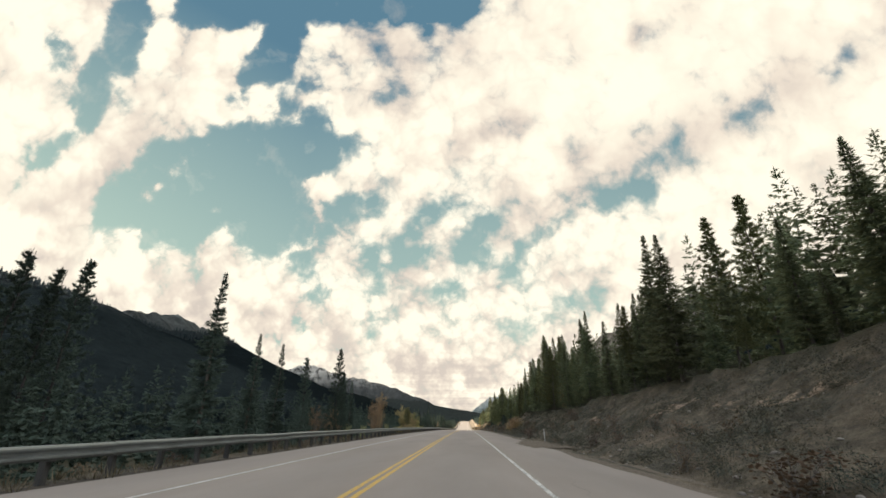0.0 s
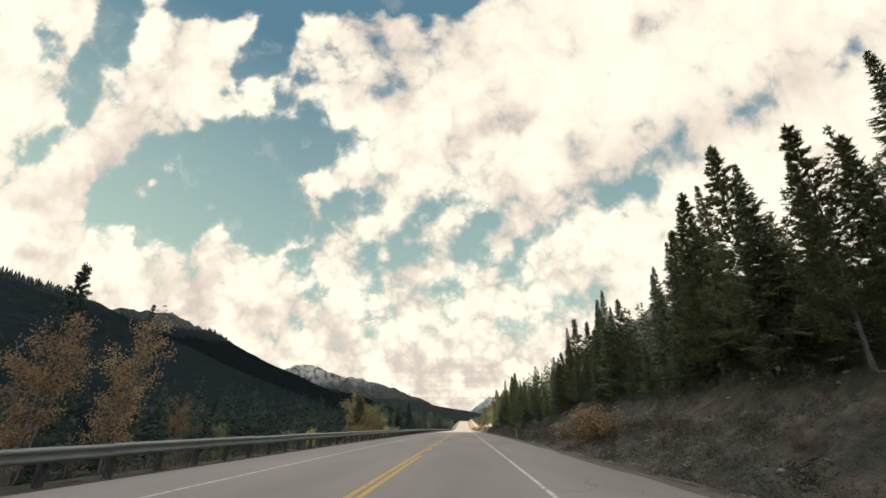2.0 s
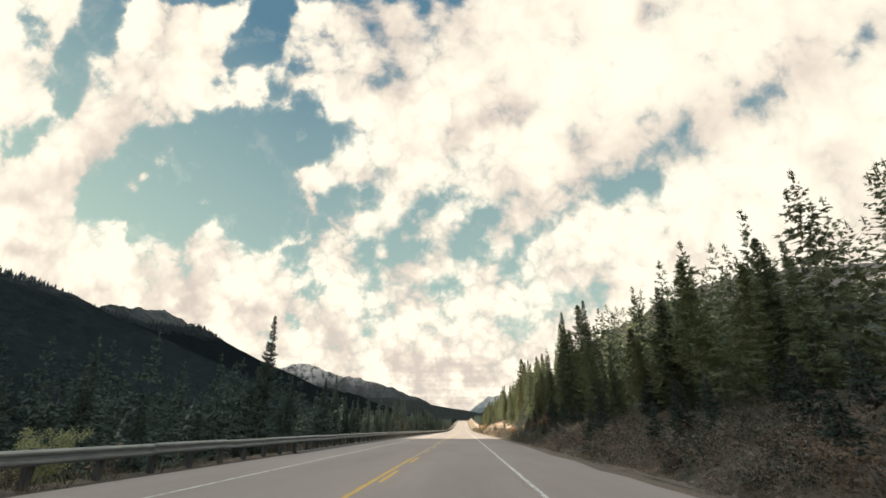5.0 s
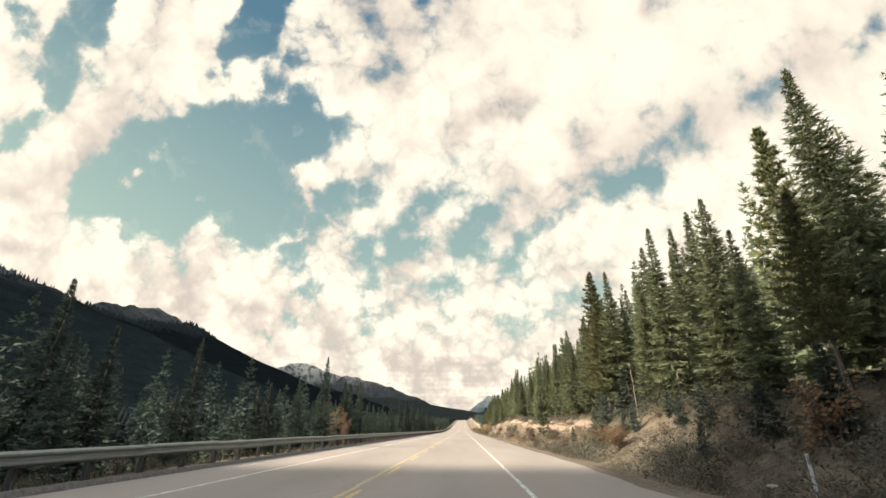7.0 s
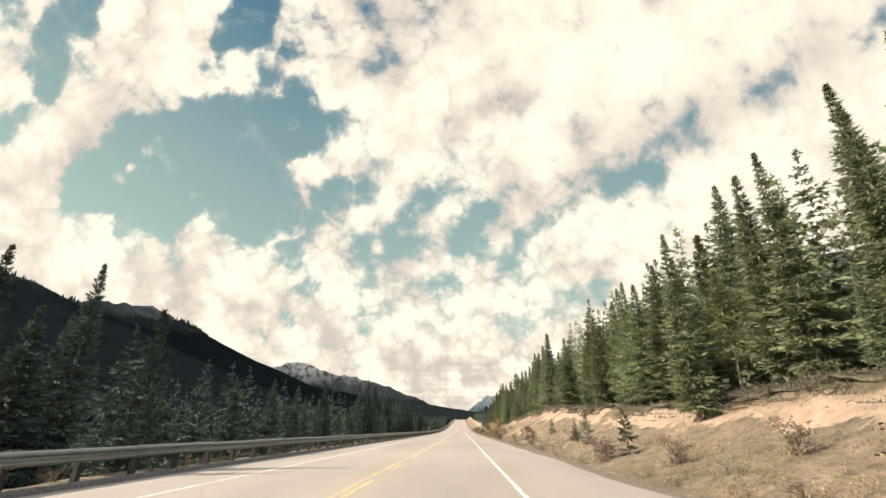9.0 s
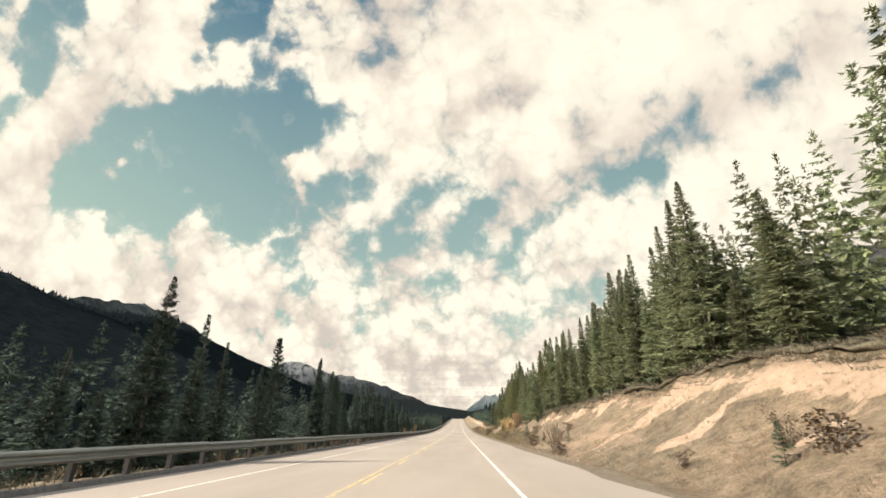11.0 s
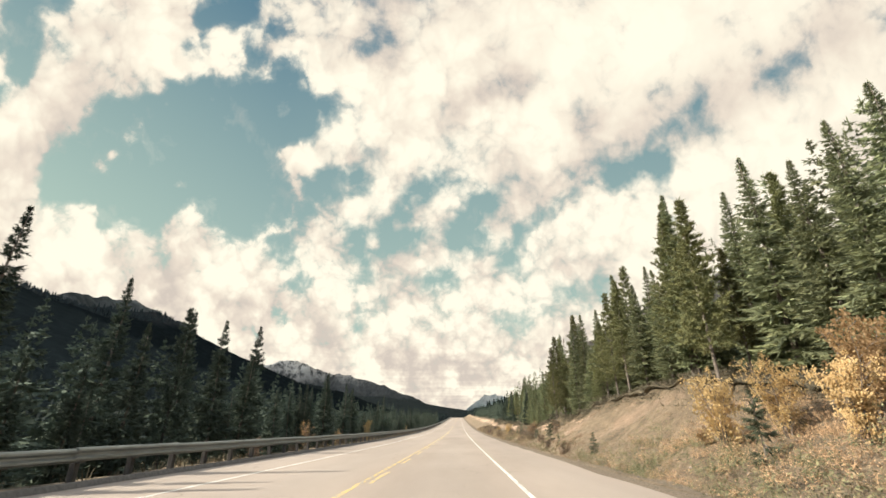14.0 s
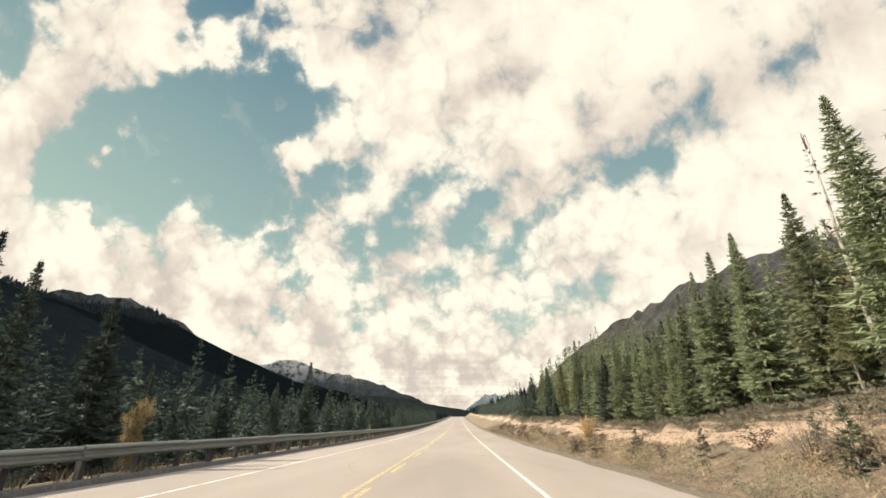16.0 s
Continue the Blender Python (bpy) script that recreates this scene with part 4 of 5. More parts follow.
for i in range(3):
    h = 2.0
    prototype("sapling", "young_spruce", (("trunk", trunk_mesh(rng, h, 0.03, bark, sides=5)), ("crown", spruce_crown(rng, h, (0.64, 0.7, 0.58)[i], sapling_needles, 11, 5, 4, 0.04, 0.16, fat=0.12))),
              "thin young olive green spruce on the sandy bank", "tree")
for i in range(2):
    w, f = leafy(rng, 4.0, 1.35, autumn_leaves, 5, 4200, 0.058)
    prototype("autumn", "autumn_tree", (("stem", w), ("foliage", f)), "small broadleaf tree with orange autumn leaves", "tree")
for i in range(2):
    w, f = leafy(rng, 3.0, 1.5, yellow_leaves, 9, 10500, 0.075, 0.08)
    prototype("willow", "willow_shrub", (("stem", w), ("foliage", f)), "bushy willow with yellow autumn leaves", "shrub")
w, f = leafy(rng, 3.0, 1.5, bright_leaves, 7, 3600, 0.105, 0.15)
prototype("yellow_willow", "aspen_shrub", (("stem", w), ("foliage", f)), "spindly aspen shrub with bright yellow autumn leaves", "shrub")
w, f = leafy(rng, 6.0, 1.7, olive_leaves, 6, 11000, 0.10, 0.12, 0.8)
prototype("poplar", "young_poplar", (("stem", w), ("foliage", f)), "young poplar with pale olive leaves behind the guardrail", "tree")
w, f = leafy(rng, 3.0, 1.5, olive_leaves, 9, 9500, 0.075, 0.08)
prototype("olive_willow", "willow_shrub", (("stem", w), ("foliage", f)), "bushy willow with dull olive leaves", "shrub")
for i in range(3):
    w, f = leafy(rng, 1.0, 0.6, (autumn_leaves, dry_twigs, dry_twigs)[i], 7, (800, 360, 360)[i], (0.062, 0.075, 0.075)[i], 0.1)
    prototype(("red_shrub", "dry_shrub", "dry_shrub")[i], "low_shrub", (("stem", w), ("foliage", f)),
              ("low rusty red shrub on the verge", "low brown leafless shrub on the verge", "low brown leafless shrub on the verge")[i], "shrub")


def stalk_shrub(rng):
    """A sheaf of upright bare stalks with a few leaves low down."""
    w, s = Soup(), Soup()
    for k in range(46):
        a, q = rng.uniform(0, 6.283), rng.random() ** 0.6
        foot = Vector((math.cos(a), math.sin(a), 0)) * 0.16 * q
        tip = foot + Vector((math.cos(a) * 0.42 * q, math.sin(a) * 0.42 * q, rng.uniform(0.45, 1.0) * (1.05 - 0.3 * q)))
        mid = foot.lerp(tip, 0.55) + Vector((rng.uniform(-0.03, 0.03), rng.uniform(-0.03, 0.03), 0.03))
        w.tube([foot - Vector((0, 0, 0.08)), mid, tip], [0.0085, 0.006, 0.003], 4, False)
        for _ in range(2):
            b = foot.lerp(tip, rng.uniform(0.4, 0.9))
            w.tube([b, b + Vector((rng.uniform(-0.12, 0.12), rng.uniform(-0.12, 0.12), rng.uniform(0.08, 0.2)))], [0.004, 0.002], 3, False)
        for _ in range(12):
            c = foot.lerp(tip, rng.random() ** 1.6) + Vector((rng.gauss(0, 0.035), rng.gauss(0, 0.035), 0))
            v = Vector((rng.gauss(0, 1), rng.gauss(0, 1), rng.gauss(0, 1))).normalized()
            kite(s, c, v, v.orthogonal(), rng.uniform(0.02, 0.045), 0.012, 0.2)
    return w.mesh("stem", bark), s.mesh("foliage", autumn_leaves)


w, f = stalk_shrub(rng)
prototype("stalks", "leafless_shrub", (("stem", w), ("foliage", f)), "upright bare-stalked shrub with a few reddish leaves", "shrub")


def plant(kind, x, y, height, ref, turn=None, which=None, group="", wide=1.0, lean=0.0):
    """Sets one tree of a kind, whose prototypes are ref metres high, on the ground."""
    protos = PROTO[kind]
    name, pieces, label, category = protos[rng.randrange(len(protos)) if which is None else which % len(protos)]
    top = tagged(new(name), label, category, group)
    k = height / ref
    turn = rng.uniform(0, 360) if turn is None else turn
    top.matrix_basis = pose(x, y, gz(x, y) - 0.03, lean, 0, turn) @ Matrix.Diagonal((k * wide, k * wide, k, 1))
    for pn, me in pieces:
        tagged(part(pn, me, top), kind="stuff" if pn in ("twigs", "foliage") else "")
    return top



# ---------------------------------------------------------------- the forest, tree by tree where it stands against the sky
# across, along, top over the road, kind (0 spruce, 1 pine)
RIGHT_TREES = [(20.5, 26.2, 15.5, 1), (14.6, 26.2, 12.6, 0), (18.5, 27.1, 14.3, 1), (15.3, 29.5, 14, 0), (15.5, 33.6, 10.8, 0), (13, 34.1, 8.7, 0), (12.1, 36.7, 9, 0), (12.6, 37.3, 10.3, 0), (13, 40.6, 10.4, 0), (13.5, 41.9, 10, 1),
               (14, 44, 10.4, 0), (12.5, 46.2, 9, 0), (15, 46.4, 10.6, 1), (14, 48.5, 8.7, 0), (21.8, 50.2, 14.3, 0), (14.5, 51, 9.4, 1), (13.7, 51.8, 11.1, 0), (13.5, 53.3, 9.4, 1), (12.5, 53.8, 10.2, 1), (13.6, 55.4, 10.1, 0)]
RIGHT_TREES += [(12.8, 56.9, 10.7, 0), (12.6, 57.7, 12.2, 1), (13.4, 60.6, 11.9, 0), (13.4, 62, 12.4, 1), (17.7, 72, 14.8, 1), (15, 77.6, 11.1, 1), (14.1, 78.5, 12.1, 0), (18.9, 79.1, 13.7, 0), (15, 79.6, 10.9, 0), (15, 82.9, 12.5, 0),
                (21.2, 83.5, 16, 0), (15, 85.4, 10.1, 1), (16.1, 87.6, 11.5, 0), (16.7, 88.7, 13.6, 0), (15.7, 89.8, 12, 1), (17.1, 90, 13.8, 0), (14.3, 90.7, 9.2, 0), (14.5, 94, 10.8, 1), (14, 96.2, 9.7, 1), (15, 96.2, 12.6, 0)]
RIGHT_TREES += [(13.8, 98, 8.7, 0), (16.6, 98.5, 14.4, 1), (14, 101.2, 9.8, 0), (15, 103, 9.9, 0), (16.5, 104.2, 10.1, 1), (14.4, 105.1, 9, 0), (8.9, 105.8, 7.8, 1), (11.4, 144.9, 11.2, 0), (14, 146.6, 12.8, 0), (14.2, 149.4, 13.2, 1),
                (13.2, 150.1, 10.7, 1), (11.2, 152, 8.5, 0), (14, 153.6, 9.3, 0), (14.5, 159.9, 13.6, 0), (11.8, 162.4, 9.6, 0), (15.9, 163.7, 14, 1), (11, 165.5, 9.8, 0), (13, 165.7, 10.7, 0), (13.4, 168.2, 11, 0), (14.5, 170.7, 10.8, 0)]
RIGHT_TREES += [(13.1, 171.2, 11.2, 0), (11.8, 174.3, 10.8, 0), (10.9, 174.7, 8.4, 1), (14.2, 175.5, 11.2, 0), (11.6, 177, 11.8, 1), (13.8, 177.5, 9.8, 0), (12.1, 178, 11.1, 1), (14, 183.4, 11.8, 0), (15, 187.2, 10.5, 0), (13.6, 189.8, 9.3, 0),
                (12.9, 190, 9.1, 0), (13.3, 193.3, 9.9, 0), (14, 193.6, 9.4, 0), (21.2, 195.4, 16, 0), (14, 197.9, 11.1, 0), (15.5, 201.4, 11.4, 0), (14.2, 203.9, 11.4, 0), (18.6, 204.4, 15.2, 0), (15, 206.4, 11.9, 0), (12.9, 209.7, 10.5, 0)]
RIGHT_TREES += [(18.1, 212.6, 15, 0), (20, 218.8, 14.6, 1), (14.7, 220.8, 11.6, 0), (15, 252.8, 14.3, 0), (15.8, 255.7, 14.7, 0), (15, 256.1, 13.1, 0), (15.5, 258.4, 12.6, 0), (15, 261.8, 12.3, 0), (15, 264.6, 11.8, 0), (15, 267.4, 11.4, 0),
                (15, 271.1, 11.7, 0), (16.1, 274.1, 13.2, 0), (15, 275.4, 11.9, 0), (18.3, 278.3, 13.7, 0), (17.4, 280.8, 13.5, 0), (15, 284, 11, 0), (15.2, 287, 11.2, 0), (20.9, 288.2, 17, 0), (12.2, 289.6, 9.4, 0), (22.2, 290.9, 17, 0)]
RIGHT_TREES += [(15.1, 291.3, 13, 0), (13.8, 292.6, 11.5, 1), (17, 295.8, 14, 0), (15.4, 296.1, 13.7, 1), (14.6, 297, 10.5, 0), (12.7, 298.2, 8.7, 0), (16.5, 299.2, 13.6, 0), (15, 300.4, 10.6, 0), (15.5, 303.2, 10.5, 0), (13.1, 304.7, 9.6, 0),
                (13.4, 306.6, 9.5, 0), (15, 306.8, 10, 0), (17.8, 307.2, 13.3, 0), (20.6, 307.4, 16.8, 0), (13.3, 308.6, 11, 0), (15, 309.4, 10.9, 1), (11.9, 310.8, 10.5, 1), (15, 312.5, 11.7, 0), (13, 314.7, 11.4, 1), (13.3, 314.7, 12.8, 0)]
RIGHT_TREES += [(14.1, 316.4, 13.4, 1), (15.2, 316.6, 11.4, 0), (15.6, 318.4, 11.4, 0), (14, 319, 10.1, 0), (13, 319.7, 9.4, 0), (15, 322, 11.4, 0), (13, 322.5, 10.7, 1), (12.7, 323.8, 10.2, 1), (14.2, 326, 12.2, 0), (16.2, 328.6, 14, 1),
                (14.8, 332.8, 11.2, 0), (14, 335.2, 9.9, 0), (13.6, 337.2, 10.7, 0), (14.3, 338.9, 12.3, 1), (15, 339.9, 11.4, 0), (12.2, 340.9, 9.3, 1), (13.1, 343.2, 10.9, 1), (16.7, 344.5, 13.6, 0), (14, 345, 11, 1), (15, 348.5, 12, 0)]
RIGHT_TREES += [(16, 352.6, 10.4, 0), (15.8, 356.3, 9.9, 0), (15.9, 388.2, 10.5, 0)]
RIGHT_TREES += [(14, 375.3, 7.4, 0), (15, 375.7, 7.3, 0), (14.2, 370.3, 7.4, 0), (15.2, 370.4, 8, 0), (13.8, 365.6, 6.7, 0), (15, 366.6, 7.2, 0), (13.9, 362.5, 6.6, 0), (14.6, 361.8, 7.4, 0), (15.6, 362.1, 8.8, 0), (14.2, 357.6, 8.6, 0), (15.4, 357.8, 9.8, 0), (15, 355.1, 9.7, 0), (14.6, 380, 7.2, 0), (16, 388, 8, 0), (15.5, 36.1, 10.5, 1), (16.5, 36.5, 10.3, 0), (17.5, 36.8, 11.6, 0), (16.5, 35, 11.1, 0), (17.5, 35.3, 11.9, 0), (16.8, 33.9, 11.6, 0), (15.8, 38.1, 11.2, 0)]
RIGHT_TREES += [(15.2, 288.2, 11.6, 0), (16, 288, 11.7, 0), (15.6, 286.4, 11.8, 0), (15.4, 284.7, 12.6, 0), (16, 284.2, 12.6, 0)]
RIGHT_TREES += [(15.4, 266.5, 13.7, 0), (16.2, 266.6, 13.5, 0), (15.8, 265.1, 13.5, 0), (16.4, 264.2, 14.4, 0), (15.2, 262.6, 12, 0)]
RIGHT_TREES += [(15.6, 66.7, 13.5, 0), (16.6, 67.1, 13.2, 1), (15.4, 68.5, 12.3, 0)]
LEFT_TREES = ((-10.4, 34.3, 6.2, 1), (-14, 58.5, 7.7, 1), (-14, 63.0, 7.0, 0), (-9.4, 19.2, 8.0, 0), (-8.6, 22.1, 5.6, 0), (-8.2, 35.9, 7.1, 1), (-21.5, 24.4, 11.0, 1), (-18, 17.6, 8.8, 1), (-20, 21.2, 9.3, 1), (-14, 37.8, 7.8, 0), (-8.5, 128.6, 7.1, 0), (-8.2, 181.0, 6.4, 0),
              (-15, 164.6, 7.4, 0), (-10.6, 203.3, 6.8, 0), (-12, 201.2, 6.7, 0), (-14, 211.8, 7.5, 1), (-10, 248.5, 7.4, 0), (-13, 256.6, 7.8, 0), (-13, 259.4, 6.6, 0))
LEFT_TREES += ((-11.9, 276.2, 8.0, 0), (-14, 283.3, 7.2, 0), (-14, 287.3, 7.8, 0), (-7.8, 298.6, 6.4, 0), (-13, 302, 8.1, 0), (-13, 317.6, 7.7, 1), (-13, 321.6, 7.8, 0), (-16, 316.3, 9.0, 0),
               (-19.1, 339.6, 11.4, 0), (-20.6, 330.1, 10.6, 0), (-14, 349.3, 7.6, 0))
LEFT_TREES += ((-13, 286.5, 7.4, 1), (-14, 288.1, 8.3, 1), (-13.5, 289.6, 7.3, 1), (-13, 290.5, 6.9, 0), (-13, 298.5, 6.9, 0), (-12.5, 303.5, 7.5, 0))
LEFT_TREES += ((-12.5, 266.5, 8.4, 1), (-12, 306.3, 8.1, 0), (-12, 276.1, 7.7, 0))
stand = []


def free(x, y, gap):
    return all((x - a)**2 + (y - b)**2 > gap * gap for a, b in stand)


for x, y, top, kind in RIGHT_TREES:
    plant("pine" if kind else "spruce", x, y, top + float(road_z(y)) - gz(x, y), 10.0, group="trees at the forest edge", wide=1.15)
    stand.append((x, y))
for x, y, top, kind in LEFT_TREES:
    plant("shaded_pine" if kind else "shaded_spruce", x, y, top + float(road_z(y)) - gz(x, y), 10.0, group="trees below the road", wide=1.0)
    stand.append((x, y))

# their top line along the bank: rise over the eye for each metre across, every 8 m
TOP_Y = np.arange(12, 444, 8.0)
TOP_K = np.array([0.79, 0.77, 0.90, 0.67, 0.70, 0.79, 0.94, 0.80, 0.73, 0.84, 0.73, 0.66, 0.59, 0.70, 0.86, 0.84, 0.87, 0.88, 0.85, 0.87, 0.92, 0.95, 0.75, 0.74, 0.78, 0.82, 0.91, 0.90, 0.96, 1.01, 0.95, 0.84, 0.81, 0.82, 0.78, 0.92, 0.70, 0.81, 0.84, 0.84, 0.73, 0.72, 0.72, 0.60, 0.58, 0.60, 0.64, 0.67, 0.71, 0.72, 0.72, 0.72, 0.72, 0.72])


def top_line(x, y):
    """How high trees reach over the road at that place."""
    return 1.2 + np.interp(y, TOP_Y, TOP_K) * (x - 2.3)


second = []      # trees of the rows behind, kept for the joined forest


def fill_right():
    y = -8.0
    while y < 425:
        edge = float(wood_edge(y))
        for row in range(3):
            x = edge + 0.5 + row * 1.7 + rng.uniform(0, 1.5)
            yy = y + rng.uniform(-0.7, 0.7)
            if rng.random() < 0.08 or not free(x, yy, 1.0):
                continue
            stand.append((x, yy))
            top = float(top_line(x, yy)) * (rng.uniform(0.55, 0.93) if row == 0 else rng.uniform(0.72, 0.97))
            hh = max(3.0, top + float(road_z(yy)) - gz(x, yy))
            if row:
                second.append((x, yy, hh))
                continue
            # beyond 372 m spruces take the copy with shade in its needles
            kind = "pine" if rng.random() < (0.35 if yy < 195 else 0.30) else ("shaded_spruce" if yy > 372 else "spruce")
            plant(kind, x, yy, hh, 10.0, group="trees at the forest edge", wide=rng.uniform(1.15, 1.55))
        y += rng.uniform(2.0, 3.0)


def fill_left():
    y = 6.0
    while y < 425:
        for row in range(3):
            x = -rng.uniform(*((11.0, 13.4), (13.6, 16.0), (16, 19))[row])
            yy = y + rng.uniform(-0.9, 0.9)
            if rng.random() < (0.22 if row == 0 else 0.08) or not free(x, yy, 1.0):
                continue
            if yy < 120 and row == 0:
                continue
            stand.append((x, yy))
            hh = (rng.uniform(4.6, 8.4) if yy > 118 else rng.uniform(4.0, 6.5)) + 0.5 * row
            if row:
                second.append((x, yy, hh))
                continue
            plant("shaded_spruce", x, yy, hh, 10.0, group="trees below the road", wide=rng.uniform(1.0, 1.35))
        y += rng.uniform(2.1, 3.0)


fill_right()
fill_left()
for x, y, h in ((11, 113.1, 2.6), (11, 152.2, 4.2), (10.9, 170.0, 3.0), (16, 350.8, 9.8), (13.2, 52.5, 5.2), (12.5, 168, 5.5), (12.2, 150.5, 4.6), (13.8, 183, 5.0)):
    plant("snag", x, y, h, 10.0, group="dead trees at the forest edge")


# ---------------------------------------------------------------- shrubs and young trees
for x, y, h, kind, wide in ((-9.0, 85.4, 1.8, "willow", 0.75), (-9.0, 88.8, 1.9, "willow", 0.7), (-10.6, 96.6, 5.6, "willow", 0.75), (-9.6, 99.2, 3.4, "willow", 0.9), (-10.0, 101.8, 4.9, "olive_willow", 0.8),
                            (-9.5, 104.0, 2.8, "willow", 0.9), (-10.0, 106.2, 4.0, "olive_willow", 0.65), (-9.5, 108.6, 2.4, "willow", 1.0), (-9.4, 111.6, 1.9, "olive_willow", 1.0), (-9.4, 117.4, 1.9, "olive_willow", 1.0), (-9.0, 91.8, 1.6, "olive_willow", 0.9),
                            (-8.7, 48.0, 1.5, "olive_willow", 0.5), (-8.5, 61.6, 1.5, "olive_willow", 0.5), (-8.4, 69.3, 1.3, "olive_willow", 0.8), (-8.4, 73.2, 1.2, "willow", 0.8), (-9, 42.8, 1.6, "olive_willow", 0.55), (-9.2, 351.7, 2.6, "willow", 0.4)):
    plant(kind, x, y, h, 3.0, group="willows behind the guardrail", wide=wide)
plant("poplar", -9.9, 93.4, 6.0, 6.0, wide=1.1)
for x, y, h in ((-8.6, 55.6, 4.7), (-8.5, 52.6, 4.2), (-9, 59.5, 2.8), (-9, 33.9, 3.0), (-9, 37.2, 3.1), (-9, 39.2, 2.4), (-9.2, 186.8, 3.9), (-9.2, 191.4, 3.5),
                (-9.2, 328.6, 2.3), (-8.6, 335.3, 1.6), (-9.2, 393, 1.9), (12.6, 48.8, 2.2)):
    plant("autumn", x, y, h, 4.0, group="orange trees beside the road", wide=0.8)
for x, y, h in ((9.7, 307.4, 2.1), (10.4, 305.8, 2.0), (11.4, 304.3, 2.3), (10.2, 303.4, 1.7), (9.6, 363.9, 1.5)):
    plant("yellow_willow", x, y, h, 3.0, group="yellow shrubs on the bank", wide=0.75)
for x, y, h in ((8.6, 166.3, 0.9), (8.9, 168.2, 0.8), (9.2, 68.5, 1.75), (9.0, 70.4, 1.4), (9.7, 66.6, 1.4), (9.4, 69.2, 1.6), (8.9, 75.2, 1.1), (9.0, 170.4, 0.8), 
                (9.6, 308.2, 0.5), (9.5, 341.4, 0.9), (10.2, 343.6, 0.8), (9.6, 380, 0.9), (9.8, 156.8, 1.3), (9.9, 150.8, 1.2), (10.3, 149.2, 1.4), (9.6, 108.2, 1.2)):
    plant("red_shrub", x, y, h, 1.0, group="rusty shrubs on the verge", wide=1.3)
for x, y, h in ((9.2, 208.6, 1.75), (9.4, 218.0, 1.1), (9.0, 276.8, 1.3), (8.8, 271.8, 0.9), (8.9, 267.2, 0.7), (9.0, 259.6, 0.6), (9.5, 215.8, 1.6), (9.3, 188.4, 1.9),
                (9.2, 305.0, 1.6), (8.4, 315.7, 0.9), (8.4, 325.9, 1.4), (8.7, 324.6, 0.5), (9.0, 334.8, 0.8), (8.9, 354.5, 0.9), (9.8, 346.4, 0.9), (9.0, 344.6, 1.2), (9.2, 350.1, 0.9),
                (10.6, 335.0, 1.7), (9.0, 183.8, 1.3), (10.8, 176, 1.6), (10.3, 230, 1.3), (9.1, 241, 0.9)):
    plant("sapling", x, y, h, 2.0, group="young spruces on the bank")
y = 100.0
while y < 178:
    x = rng.uniform(8.9, float(wood_edge(y)) + 0.4)
    if free(x, y, 0.6):
        plant("undergrowth", x, y, rng.uniform(0.8, 2.6) if x > 9.8 else rng.uniform(0.6, 1.3), 2.0, group="young spruces under the forest edge")
    y += rng.uniform(0.9, 1.9)
for x, y, h in ((8.9, 263.2, 1.8), (9.0, 340.6, 0.9), (8.8, 342.6, 1.0), (9.3, 346.0, 1.1), (8.9, 158.4, 1.0)):
    plant("stalks", x, y, h, 1.0, group="leafless shrubs on the verge")
y = 4.0
while y < 420:
    dense = 0.9 if (y < 200 or 255 < y < 285 or y > 325) else 0.45
    if rng.random() < dense:
        plant("dry_shrub", 7.9 + rng.random() ** 1.6 * 3.0, y, rng.uniform(0.35, 0.85), 1.0, group="brown shrubs on the verge", wide=rng.uniform(1.0, 1.7))
    y += rng.uniform(1.3, 2.4)
y = 14.0
while y < 400:
    if rng.random() < 0.6:
        plant("dry_shrub", -7.7 - rng.random() * 1.8, y, rng.uniform(0.4, 1.0), 1.0, group="brown shrubs behind the guardrail", wide=rng.uniform(1.0, 1.4))
    y += rng.uniform(2.0, 4.5)


# ---------------------------------------------------------------- marker post, kerb
def make_marker(x, y):
    top = tagged(new("marker_post"), "slim white roadside marker post in the gravel", "post")
    top.location = (x, y, gz(x, y))
    s = Soup()
    s.box((0, 0, 0.4), 0.055, 0.025, 0.95, 0.008)
    shaft = part("shaft", s.mesh("shaft", white_paint), top)
    s = Soup()
    s.box((0, -0.016, 0.76), 0.04, 0.006, 0.08)
    part("reflector", s.mesh("reflector", zinc), shaft, "small grey reflector")


for mx, my in ((7.9, 35.0), (7.9, 95.6), (7.9, 155.0)):
    make_marker(mx, my)


def make_kerb():
    prof = ((-0.14, 0.0), (-0.11, 0.10), (-0.03, 0.12), (0.05, 0.10), (0.12, 0.0))
    ys = np.arange(128, 470, 2.0)
    v, f = [], []
    for yy, zz in zip(ys, road_z(ys)):
        w = 0.015 * math.sin(yy * 1.7)
        v += [(LEFT_EDGE + 0.16 + px + w, yy, zz + pz + 0.003) for px, pz in prof]
    n = len(prof)
    for i in range(len(ys) - 1):
        f += [(i * n + k, i * n + k + 1, (i + 1) * n + k + 1, (i + 1) * n + k) for k in range(n - 1)]
    m = Mat("old_asphalt", 0.95)
    g = m.noise(9, 5, 0.7)
    m.colour(m.ramp(g, [(0.3, (0.06, 0.055, 0.05)), (0.7, (0.15, 0.14, 0.125))]))
    m.bump(g, 0.6, 0.02)
    tagged(new("kerb", mesh_of("kerb", v, f, m.m, True)), "low dark asphalt kerb under the guardrail", "kerb", kind="structure")


make_kerb()


